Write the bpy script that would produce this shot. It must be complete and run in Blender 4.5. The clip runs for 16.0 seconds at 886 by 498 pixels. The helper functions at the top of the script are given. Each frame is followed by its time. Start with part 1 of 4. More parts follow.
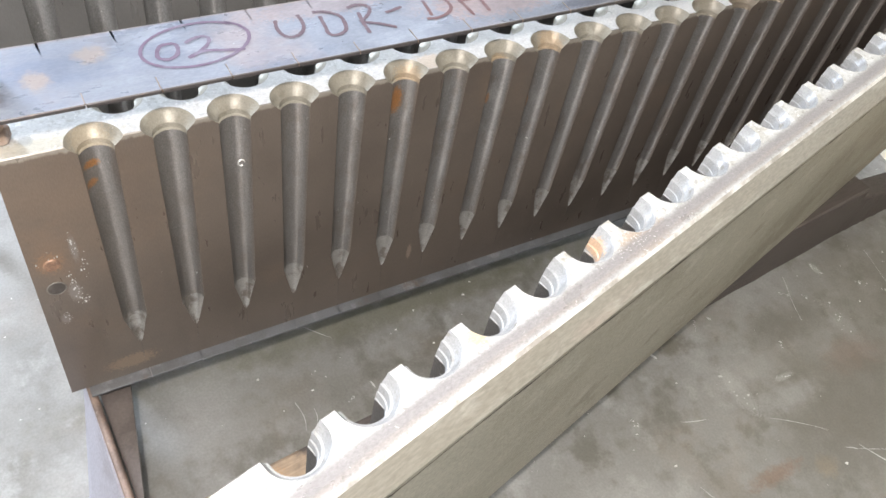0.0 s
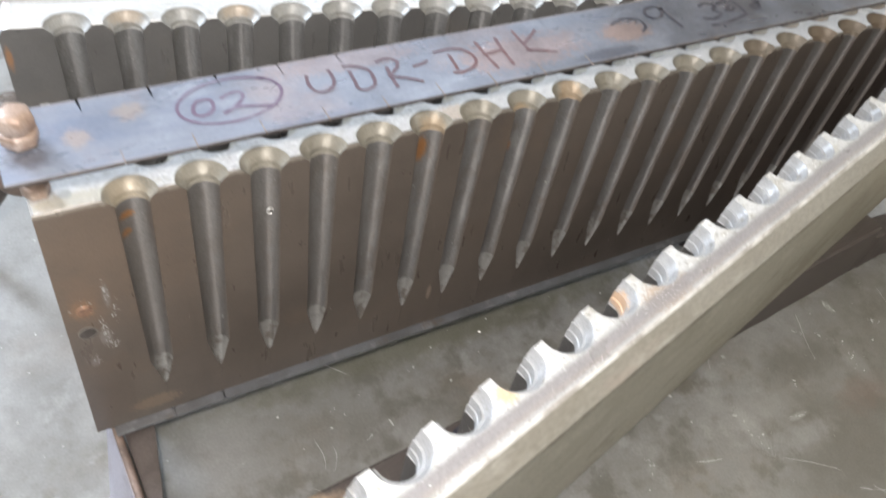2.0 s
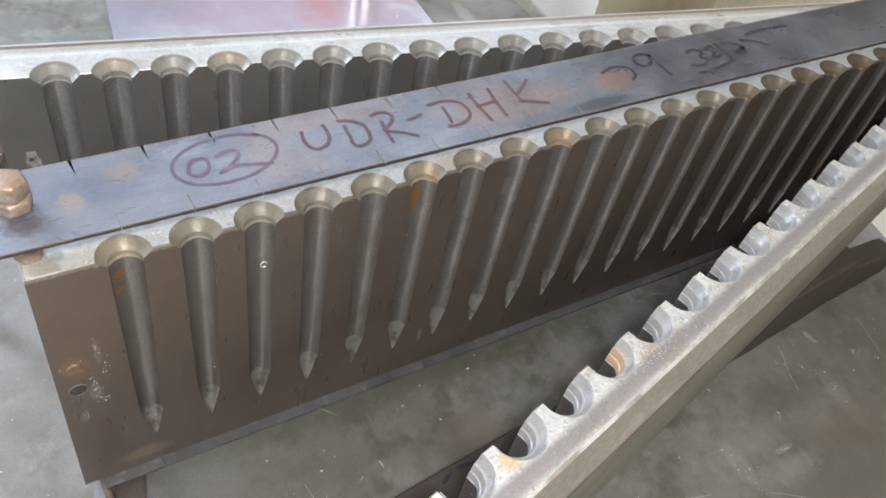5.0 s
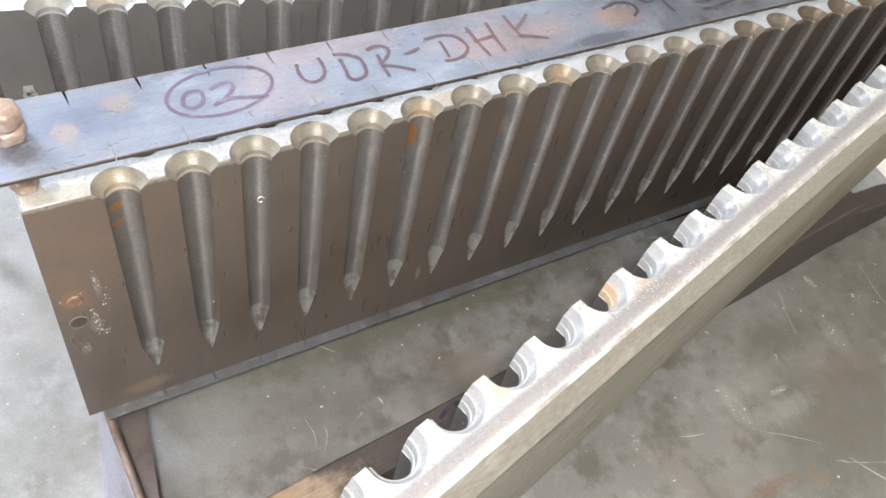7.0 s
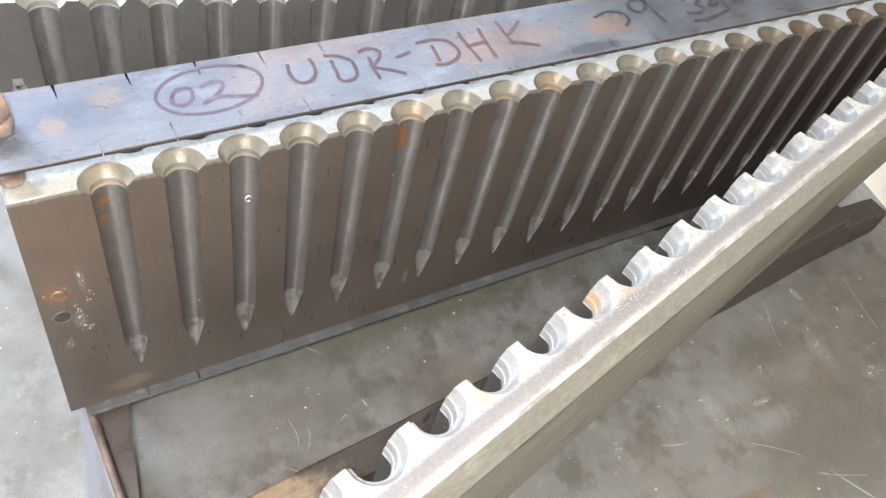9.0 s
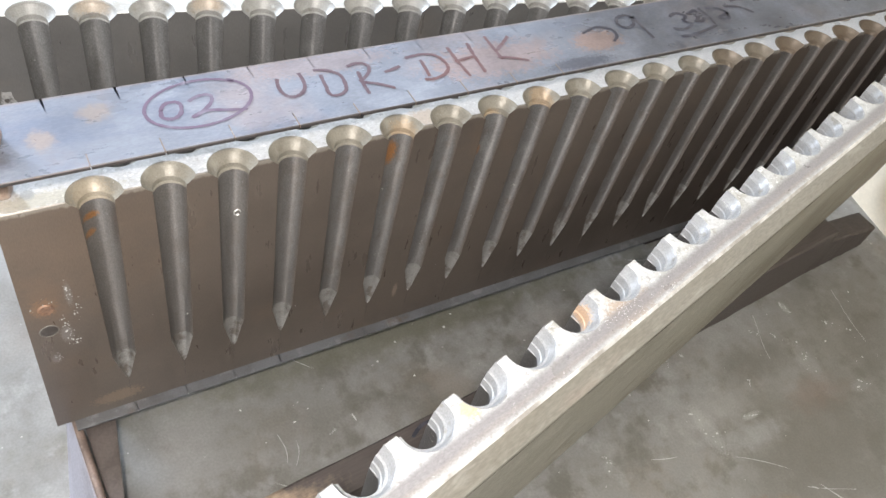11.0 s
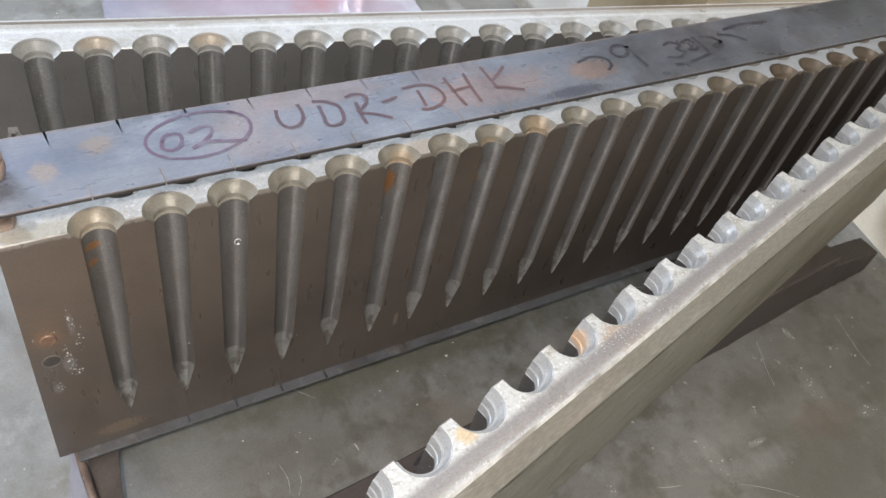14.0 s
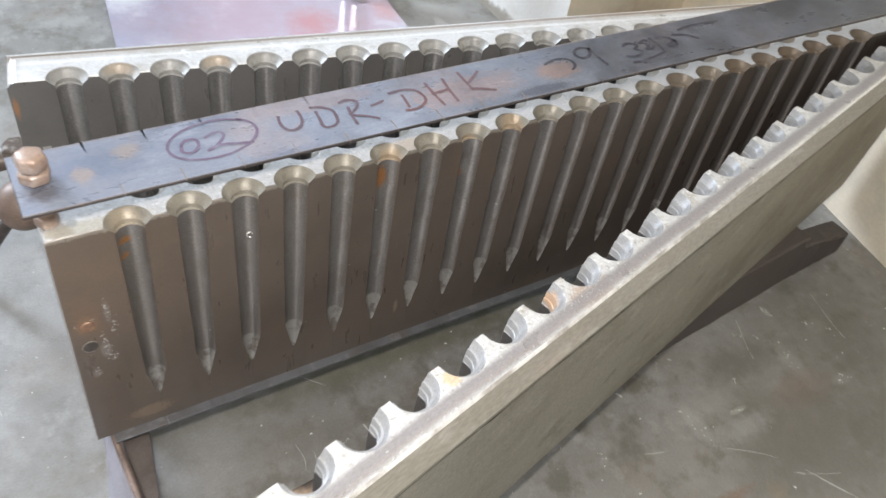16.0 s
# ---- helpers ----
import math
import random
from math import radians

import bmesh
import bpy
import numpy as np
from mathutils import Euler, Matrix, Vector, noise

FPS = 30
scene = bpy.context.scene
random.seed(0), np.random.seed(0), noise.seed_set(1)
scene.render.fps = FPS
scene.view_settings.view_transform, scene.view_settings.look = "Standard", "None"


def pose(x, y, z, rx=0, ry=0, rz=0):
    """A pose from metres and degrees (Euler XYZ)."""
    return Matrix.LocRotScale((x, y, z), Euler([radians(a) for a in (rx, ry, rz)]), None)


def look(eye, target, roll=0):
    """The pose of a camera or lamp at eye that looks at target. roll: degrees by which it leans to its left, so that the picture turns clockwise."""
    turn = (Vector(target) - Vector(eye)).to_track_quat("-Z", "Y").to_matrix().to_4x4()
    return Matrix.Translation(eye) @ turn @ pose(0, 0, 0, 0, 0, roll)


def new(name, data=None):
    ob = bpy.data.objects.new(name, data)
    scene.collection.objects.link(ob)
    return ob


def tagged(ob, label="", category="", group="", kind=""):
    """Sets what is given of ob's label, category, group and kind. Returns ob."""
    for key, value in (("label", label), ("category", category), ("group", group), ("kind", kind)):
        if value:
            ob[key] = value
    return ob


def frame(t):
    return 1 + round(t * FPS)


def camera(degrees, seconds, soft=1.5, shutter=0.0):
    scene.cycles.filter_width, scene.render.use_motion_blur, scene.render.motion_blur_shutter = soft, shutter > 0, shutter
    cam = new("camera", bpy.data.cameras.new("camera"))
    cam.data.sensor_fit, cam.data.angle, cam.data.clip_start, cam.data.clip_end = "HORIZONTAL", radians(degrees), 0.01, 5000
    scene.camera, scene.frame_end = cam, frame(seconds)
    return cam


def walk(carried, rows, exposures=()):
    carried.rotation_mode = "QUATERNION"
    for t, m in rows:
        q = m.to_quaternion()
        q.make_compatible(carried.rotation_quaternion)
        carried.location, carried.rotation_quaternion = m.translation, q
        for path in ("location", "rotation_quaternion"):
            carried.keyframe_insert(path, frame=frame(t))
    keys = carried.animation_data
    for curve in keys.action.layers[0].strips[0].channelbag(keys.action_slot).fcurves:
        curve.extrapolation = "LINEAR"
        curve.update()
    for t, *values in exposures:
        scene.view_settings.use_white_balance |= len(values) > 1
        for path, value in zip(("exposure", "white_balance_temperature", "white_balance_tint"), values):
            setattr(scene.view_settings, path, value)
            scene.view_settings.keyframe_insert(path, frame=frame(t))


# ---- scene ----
cam = camera(57.47, 16.0, 1.5, 0.5)
PATH = [
    (0, (-0.0357, -0.3809, 0.6460), (0.0053, -0.3284, 0.5715), 12.5),
    (0.5, (-0.0358, -0.3820, 0.6484), (0.0054, -0.3291, 0.5742), 12.3),
    (1, (-0.0399, -0.3757, 0.6480), (0.0013, -0.3224, 0.5741), 12.2),
    (1.5, (-0.0369, -0.3805, 0.6466), (0.0044, -0.3269, 0.5729), 12.5),
    (2, (-0.0462, -0.3654, 0.6651), (-0.0050, -0.3111, 0.5919), 12.3),
    (2.5, (-0.0774, -0.3183, 0.7200), (-0.0359, -0.2631, 0.6477), 11.9),
    (3, (-0.0903, -0.2939, 0.7233), (-0.0487, -0.2382, 0.6515), 12.0),
    (3.5, (-0.0892, -0.2918, 0.7272), (-0.0467, -0.2360, 0.6559), 12.4),
    (4, (-0.0751, -0.3074, 0.7153), (-0.0318, -0.2517, 0.6445), 12.6),
    (4.5, (-0.0615, -0.3265, 0.6926), (-0.0171, -0.2714, 0.6219), 13.3),
    (5, (-0.0499, -0.3377, 0.6830), (-0.0058, -0.2843, 0.6110), 13.7),
    (5.2, (-0.0513, -0.3352, 0.6865), (-0.0074, -0.2828, 0.6135), 14.2),
    (7.3, (-0.0461, -0.3493, 0.6789), (-0.0046, -0.3000, 0.6025), 14.5),
    (7.5, (-0.0465, -0.3491, 0.6789), (-0.0049, -0.2999, 0.6024), 14.7),
    (8, (-0.0461, -0.3498, 0.6807), (-0.0043, -0.3004, 0.6044), 15.3),
    (8.5, (-0.0444, -0.3510, 0.6813), (-0.0021, -0.3017, 0.6052), 15.9),
    (9, (-0.0444, -0.3506, 0.6802), (-0.0016, -0.3012, 0.6044), 16.5),
    (11.5, (-0.0418, -0.3518, 0.6815), (0.0023, -0.3014, 0.6073), 16.7),
    (12, (-0.0408, -0.3517, 0.6815), (0.0034, -0.3009, 0.6075), 16.5),
    (12.5, (-0.0399, -0.3523, 0.6816), (0.0044, -0.3011, 0.6080), 16.4),
    (13, (-0.0386, -0.3539, 0.6830), (0.0059, -0.3025, 0.6097), 16.2),
    (13.5, (-0.0384, -0.3572, 0.6809), (0.0060, -0.3052, 0.6080), 15.8),
    (14, (-0.0403, -0.3599, 0.6836), (0.0039, -0.3065, 0.6116), 15.0),
    (14.5, (-0.0382, -0.3630, 0.6828), (0.0059, -0.3082, 0.6117), 14.0),
    (15, (-0.0381, -0.3674, 0.6826), (0.0059, -0.3120, 0.6119), 13.3),
    (15.5, (-0.0396, -0.3742, 0.6850), (0.0040, -0.3184, 0.6145), 12.5),
    (15.8, (-0.0470, -0.4090, 0.6940), (0.8240, 0.7230, -0.7060), 11.6),
    (16, (-0.0665, -0.4284, 0.7170), (-0.0225, -0.3724, 0.6468), 11.2),
]
EXPOSURES = [(0.0, 0.18), (0.5, 0.08), (1.0, -0.02), (1.5, 0.09), (2.0, -0.09), (2.5, -0.6), (3.0, -0.66), (3.5, -0.6), (4.0, -0.62), (4.5, -0.6), (5.0, -0.5), (7.5, 0.2), (8.0, 0.19), (9.0, 0.15), (11.5, -0.05), (12.5, -0.22), (13.0, -0.26), (13.5, -0.33), (14.0, -0.5), (14.5, -0.5), (15.0, -0.4), (15.5, -0.34), (16.0, -0.29)]
walk(cam, [(t, look(eye, target, roll)) for t, eye, target, roll in PATH], EXPOSURES)

# ---- light ----
world = bpy.data.worlds.new("world")
scene.world = world
world.use_nodes = True
WB = world.node_tree.nodes["Background"]
WB.inputs[0].default_value = (0.85, 0.9, 1.0, 1)
WB.inputs[1].default_value = 0.1


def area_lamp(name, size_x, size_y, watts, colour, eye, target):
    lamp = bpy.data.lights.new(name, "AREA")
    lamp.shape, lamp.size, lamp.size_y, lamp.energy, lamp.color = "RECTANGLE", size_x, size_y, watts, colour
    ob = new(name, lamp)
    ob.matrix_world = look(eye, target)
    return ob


area_lamp("window_daylight", 0.75, 1.10, 158, (0.735, 0.84, 1.0), (-1.2, 2.72, 1.68), (-0.3, 0.0, 0.4))
# two unseen lamps added to brighten the left and front sides
area_lamp("unseen_fill_light", 1.2, 0.16, 8, (1.0, 0.965, 0.985), (-1.05, -0.03, 1.9), (-0.9, -0.03, 0.0))
area_lamp("unseen_fill_light", 1.2, 0.3, 6.4, (1.0, 0.955, 0.935), (-0.75, -0.72, 1.2), (-0.4, -0.15, 0.1))
# unseen torch assumed from shadow edges; lamp added at a fixed place behind the camera
area_lamp("assumed_torch", 0.03, 0.03, 5.1, (1.0, 0.935, 0.893), (-0.083, -0.389, 0.787), (0.30, 0.03, 0.10))


# ---- materials ----
def material(name, base, rough=0.5, metal=0.0, spots=(), grain=0.0, grain_scale=400.0, bump=0.0, bump_scale=300.0, stretch=(1, 1, 1), rough_var=0.0, spec=0.5, blobs=(), bands=(), turned=0.0):
    """Principled material; spots: (colour, noise scale, low, high, amount, seed) laid over one another, drawn out by stretch where a seventh item is given; grain: fine value variation."""
    m = bpy.data.materials.new(name)
    m.use_nodes = True
    nt = m.node_tree
    n, l = nt.nodes, nt.links
    bsdf = n["Principled BSDF"]
    tc = n.new("ShaderNodeTexCoord")
    mp = n.new("ShaderNodeMapping")
    mp.inputs["Scale"].default_value = stretch
    l.new(tc.outputs["Object"], mp.inputs[0])
    rgb = n.new("ShaderNodeRGB")
    rgb.outputs[0].default_value = (*base, 1)
    out = rgb.outputs[0]

    def noise_tex(scale, seed, detail=5.0, vec=None):
        t = n.new("ShaderNodeTexNoise")
        t.noise_dimensions = "4D"
        t.inputs["W"].default_value = seed
        t.inputs["Scale"].default_value, t.inputs["Detail"].default_value = scale, detail
        t.inputs["Roughness"].default_value = 0.6
        l.new(vec or tc.outputs["Object"], t.inputs["Vector"])
        return t.outputs[0]

    def ramp(src, lo, hi, amount):
        r = n.new("ShaderNodeMapRange")
        r.interpolation_type = "SMOOTHSTEP"
        r.inputs[1].default_value, r.inputs[2].default_value, r.inputs[3].default_value, r.inputs[4].default_value = lo, hi, 0.0, amount
        l.new(src, r.inputs[0])
        return r.outputs[0]

    def mix(a, b, fac, blend="MIX"):
        x = n.new("ShaderNodeMix")
        x.data_type, x.blend_type = "RGBA", blend
        if isinstance(fac, float):
            x.inputs[0].default_value = fac
        else:
            l.new(fac, x.inputs[0])
        l.new(a, x.inputs[6])
        if isinstance(b, tuple):
            x.inputs[7].default_value = (*b, 1)
        else:
            l.new(b, x.inputs[7])
        return x.outputs[2]

    for colour, scale, lo, hi, amount, seed, *drawn in spots:
        out = mix(out, colour, ramp(noise_tex(scale, seed, 5.0, mp.outputs[0] if drawn else None), lo, hi, amount))
    for colour, centre, size, amount, *soft in blobs:
        # one patch of colour with a ragged edge, centred in the object
        sub = n.new("ShaderNodeVectorMath")
        sub.operation = "SUBTRACT"
        l.new(tc.outputs["Object"], sub.inputs[0])
        sub.inputs[1].default_value = centre
        div = n.new("ShaderNodeVectorMath")
        div.operation = "DIVIDE"
        l.new(sub.outputs[0], div.inputs[0])
        div.inputs[1].default_value = size
        ln = n.new("ShaderNodeVectorMath")
        ln.operation = "LENGTH"
        l.new(div.outputs[0], ln.inputs[0])
        ad = n.new("ShaderNodeMath")
        ad.operation = "MULTIPLY_ADD"
        l.new(noise_tex((1.6 if soft else 5.0) / max(min(size), 0.003), centre[0] * 50 + 1, 6.0), ad.inputs[0])
        ad.inputs[1].default_value = 2.2
        l.new(ln.outputs["Value"], ad.inputs[2])
        out = mix(out, colour, ramp(ad.outputs[0], 2.35 + (soft[0] if soft else 0), 1.75 - (soft[0] if soft else 0), amount))
    dulled = None
    for colour, axis, lo, hi, soft, jitter, scale, amount, *dull in bands:
        # a ragged stripe of colour between two places along one axis of the object; dull: how metallic it is
        sep = n.new("ShaderNodeSeparateXYZ")
        l.new(tc.outputs["Object"], sep.inputs[0])
        ad = n.new("ShaderNodeMath")
        ad.operation = "MULTIPLY_ADD"
        l.new(noise_tex(scale, lo * 90 + 3, 6.0, mp.outputs[0]), ad.inputs[0])
        ad.inputs[1].default_value = jitter
        l.new(sep.outputs["XYZ".index(axis)], ad.inputs[2])
        mul = n.new("ShaderNodeMath")
        mul.operation = "MULTIPLY"
        l.new(ramp(ad.outputs[0], lo - soft + jitter / 2, lo + soft + jitter / 2, 1.0), mul.inputs[0])
        l.new(ramp(ad.outputs[0], hi + soft + jitter / 2, hi - soft + jitter / 2, amount), mul.inputs[1])
        out = mix(out, colour, mul.outputs[0])
        if dull:
            dulled = n.new("ShaderNodeMapRange")
            dulled.inputs[3].default_value, dulled.inputs[4].default_value = metal, dull[0]
            l.new(mul.outputs[0], dulled.inputs[0])
    if grain:
        g = ramp(noise_tex(grain_scale, 7.3, 4.0, mp.outputs[0]), 0.25, 0.75, 1.0)
        k = n.new("ShaderNodeMapRange")
        k.inputs[3].default_value, k.inputs[4].default_value = 1 - grain, 1 + grain
        l.new(g, k.inputs[0])
        out = mix(out, k.outputs[0], 1.0, "MULTIPLY")
    l.new(out, bsdf.inputs["Base Color"])
    bsdf.inputs["Roughness"].default_value, bsdf.inputs["Metallic"].default_value = rough, metal
    bsdf.inputs["Specular IOR Level"].default_value = spec
    if dulled:
        l.new(dulled.outputs[0], bsdf.inputs["Metallic"])
    if turned:
        # fine tool marks run round the bore, so gloss spreads up and down it
        up = n.new("ShaderNodeCombineXYZ")
        up.inputs[2].default_value = 1.0
        l.new(up.outputs[0], bsdf.inputs["Tangent"])
        bsdf.inputs["Anisotropic"].default_value = turned
    if rough_var:
        r = ramp(noise_tex(60.0, 3.1, 6.0, mp.outputs[0]), 0.3, 0.7, 1.0)
        k = n.new("ShaderNodeMapRange")
        k.inputs[3].default_value, k.inputs[4].default_value = rough - rough_var, rough + rough_var
        l.new(r, k.inputs[0])
        l.new(k.outputs[0], bsdf.inputs["Roughness"])
    if bump:
        b = n.new("ShaderNodeBump")
        b.inputs["Strength"].default_value, b.inputs["Distance"].default_value = bump, 0.0006
        l.new(noise_tex(bump_scale, 1.7, 8.0, mp.outputs[0]), b.inputs["Height"])
        l.new(b.outputs[0], bsdf.inputs["Normal"])
    return m


ORANGE, SCRAPE = (0.50, 0.23, 0.08), (0.55, 0.53, 0.50)
# points coloured lighter, for the light their sloping cones catch
M_TIP = material("lighter_point_steel", (0.43, 0.42, 0.40), 0.38, 0.6, [((0.20, 0.175, 0.15), 90, 0.46, 0.62, 0.85, 3.0), ((0.62, 0.61, 0.59), 300, 0.60, 0.67, 0.6, 3.3)], 0.2, 1000, 0.15, 900)
M_SHINE = material("rubbed_bright_steel", (0.80, 0.79, 0.77), 0.3, 0.25, [((0.36, 0.33, 0.30), 26, 0.44, 0.60, 0.85, 13.0)], 0.1, 900)


def face_steel(name, blobs, base=(0.19, 0.157, 0.131), bands=()):
    dark, warm = tuple(0.70 * c for c in base), (base[0] * 1.3, base[1] * 1.12, base[2] * 0.95)
    return material(name, base, 0.33, 0.35, [(dark, 6, 0.4, 0.66, 0.8, 1.0), (warm, 10, 0.52, 0.74, 0.5, 4.0), (dark, 26, 0.54, 0.72, 0.35, 4.2, 1), ((0.26, 0.23, 0.20), 70, 0.67, 0.73, 0.3, 4.5, 1), ((0.34, 0.31, 0.28), 240, 0.70, 0.74, 0.4, 4.7)], 0.09, 900, 0.05, 700, (1.6, 1, 0.35), 0.07, blobs=blobs, bands=bands)


def groove_steel(name, blobs, base=(0.292, 0.283, 0.273), lip_tone=(0.20, 0.168, 0.143)):
    """Bright bored steel; pale glints and soft brown shading at the lips are painted in."""
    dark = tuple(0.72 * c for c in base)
    return material(name, base, 0.33, 0.55, [(dark, 12, 0.40, 0.68, 0.6, 2.0), (tuple(1.5 * c for c in base), 420, 0.56, 0.68, 0.5, 2.2), (lip_tone, 75, 0.46, 0.66, 0.65, 2.3, 1), (tuple(1.35 * c for c in base), 95, 0.54, 0.68, 0.55, 2.35, 1), ((0.80, 0.78, 0.74), 330, 0.67, 0.71, 0.8, 2.45)], 0.24, 1300, 0.22, 1400, (1, 1, 0.45), 0.05, 0.9, blobs=blobs, bands=[(lip_tone, "Y", -0.02, 0.0019, 0.0016, 0.0022, 70, 0.95, 0.3)], turned=0.95)


def cup_steel(name, blobs, base=(0.31, 0.288, 0.238), pale=(0.42, 0.40, 0.345), rough=0.42):
    dark = tuple(0.72 * c for c in base)
    return material(name, base, rough, 0.2, [(dark, 45, 0.44, 0.68, 0.7, 2.6), (pale, 60, 0.52, 0.68, 0.7, 2.9), ((0.74, 0.72, 0.66), 230, 0.69, 0.72, 0.8, 2.92), ((0.20, 0.175, 0.135), 130, 0.56, 0.70, 0.6, 2.95)], 0.14, 900, 0.5, 420, blobs=blobs, turned=0.7)


def top_steel(name, blobs, bands=(), base=(0.56, 0.555, 0.54), pale=(0.70, 0.695, 0.685), fleck=0.8):
    return material(name, base, 0.36, 0.25, [((0.44, 0.42, 0.38), 34, 0.50, 0.66, 0.7, 5.0), (pale, 110, 0.52, 0.66, 0.7, 5.5), ((0.42, 0.39, 0.33), 80, 0.54, 0.66, 0.6, 5.7, 1), ((0.26, 0.24, 0.20), 260, 0.52, 0.66, 0.7 * fleck, 5.75), ((0.86, 0.855, 0.84), 340, 0.57, 0.66, fleck, 5.77), ((0.40, 0.37, 0.33), 190, 0.67, 0.71, 0.5, 5.8), ((0.46, 0.33, 0.21), 16, 0.68, 0.80, 0.4, 6.0)], 0.14, 1100, 0.6, 380, (0.5, 1, 1), 0.10, blobs=blobs, bands=bands)


M_EDGE = material("worn_steel_edge", (0.245, 0.226, 0.20), 0.42, 0.3, [((0.19, 0.165, 0.14), 22, 0.46, 0.66, 0.7, 7.0), ((0.44, 0.42, 0.39), 150, 0.56, 0.68, 0.5, 8.0, 1), ((0.45, 0.43, 0.40), 34, 0.60, 0.70, 0.6, 8.7), ((0.14, 0.12, 0.10), 200, 0.64, 0.70, 0.6, 8.4)], 0.16, 700, 0.3, 600, (0.2, 1, 1))
M_BACK = material("oily_steel_side", (0.345, 0.325, 0.265), 0.55, 0.3, [((0.235, 0.212, 0.158), 9, 0.40, 0.66, 0.8, 11.0), ((0.46, 0.44, 0.38), 30, 0.54, 0.68, 0.6, 12.0), ((0.20, 0.175, 0.13), 24, 0.56, 0.68, 0.6, 12.2), ((0.20, 0.175, 0.125), 60, 0.66, 0.72, 0.7, 12.4), ((0.52, 0.50, 0.45), 140, 0.68, 0.72, 0.6, 12.6)], 0.20, 420, 0.3, 400, blobs=[((0.44, 0.425, 0.36), (0.90, 0.042, 0.17), (0.16, 0.05, 0.16), 0.75, 0.9), ((0.15, 0.13, 0.09), (0.18, 0.042, 0.14), (0.16, 0.05, 0.10), 0.6, 0.9)])
# the last blob darkens the far end, for deeper bluing and dimmer reflections
M_STRIP = material("blued_steel_strip", (0.27, 0.295, 0.355), 0.33, 0.4, [((0.37, 0.325, 0.34), 14, 0.50, 0.66, 0.75, 21.0), ((0.20, 0.23, 0.31), 22, 0.52, 0.7, 0.7, 22.0, 1), ((0.37, 0.40, 0.465), 34, 0.50, 0.66, 0.7, 22.5, 1), ((0.36, 0.28, 0.22), 26, 0.66, 0.74, 0.6, 23.0), ((0.60, 0.62, 0.66), 190, 0.69, 0.73, 0.7, 23.5), ((0.14, 0.14, 0.17), 210, 0.68, 0.72, 0.5, 23.8)], 0.10, 900, 0.05, 300, (0.4, 1, 1), 0.08, blobs=[((0.36, 0.315, 0.30), (0.008, 0.027, 0.35), (0.0085, 0.0075, 0.05), 0.9, 0.1), ((0.37, 0.32, 0.305), (-0.023, 0.012, 0.35), (0.007, 0.008, 0.05), 0.9, 0.1), ((0.13, 0.13, 0.15), (-0.049, 0.002, 0.35), (0.010, 0.007, 0.05), 0.8, 0.3), ((0.40, 0.31, 0.30), (0.27, 0.012, 0.35), (0.05, 0.018, 0.05), 0.75), ((0.42, 0.30, 0.26), (0.364, 0.012, 0.35), (0.022, 0.012, 0.05), 0.85), ((0.12, 0.13, 0.17), (0.335, -0.008, 0.35), (0.028, 0.006, 0.05), 0.8), ((0.38, 0.31, 0.31), (0.15, 0.036, 0.35), (0.05, 0.010, 0.05), 0.6), ((0.05, 0.053, 0.063), (0.93, 0.015, 0.35), (0.55, 0.2, 0.1), 0.95, 0.6)], bands=[((0.32, 0.27, 0.24), "Y", -0.03, -0.0137, 0.0010, 0.004, 60, 0.3), ((0.30, 0.25, 0.23), "Y", 0.0442, 0.06, 0.001, 0.004, 60, 0.6)], spec=0.22)
M_DULL = material("dull_grey_strip", (0.185, 0.19, 0.20), 0.45, 0.4, [((0.12, 0.118, 0.115), 20, 0.45, 0.65, 0.7, 24.0), ((0.30, 0.30, 0.305), 60, 0.54, 0.68, 0.6, 24.3), ((0.16, 0.12, 0.09), 34, 0.60, 0.70, 0.6, 24.6)], 0.1, 700, 0.15, 500)
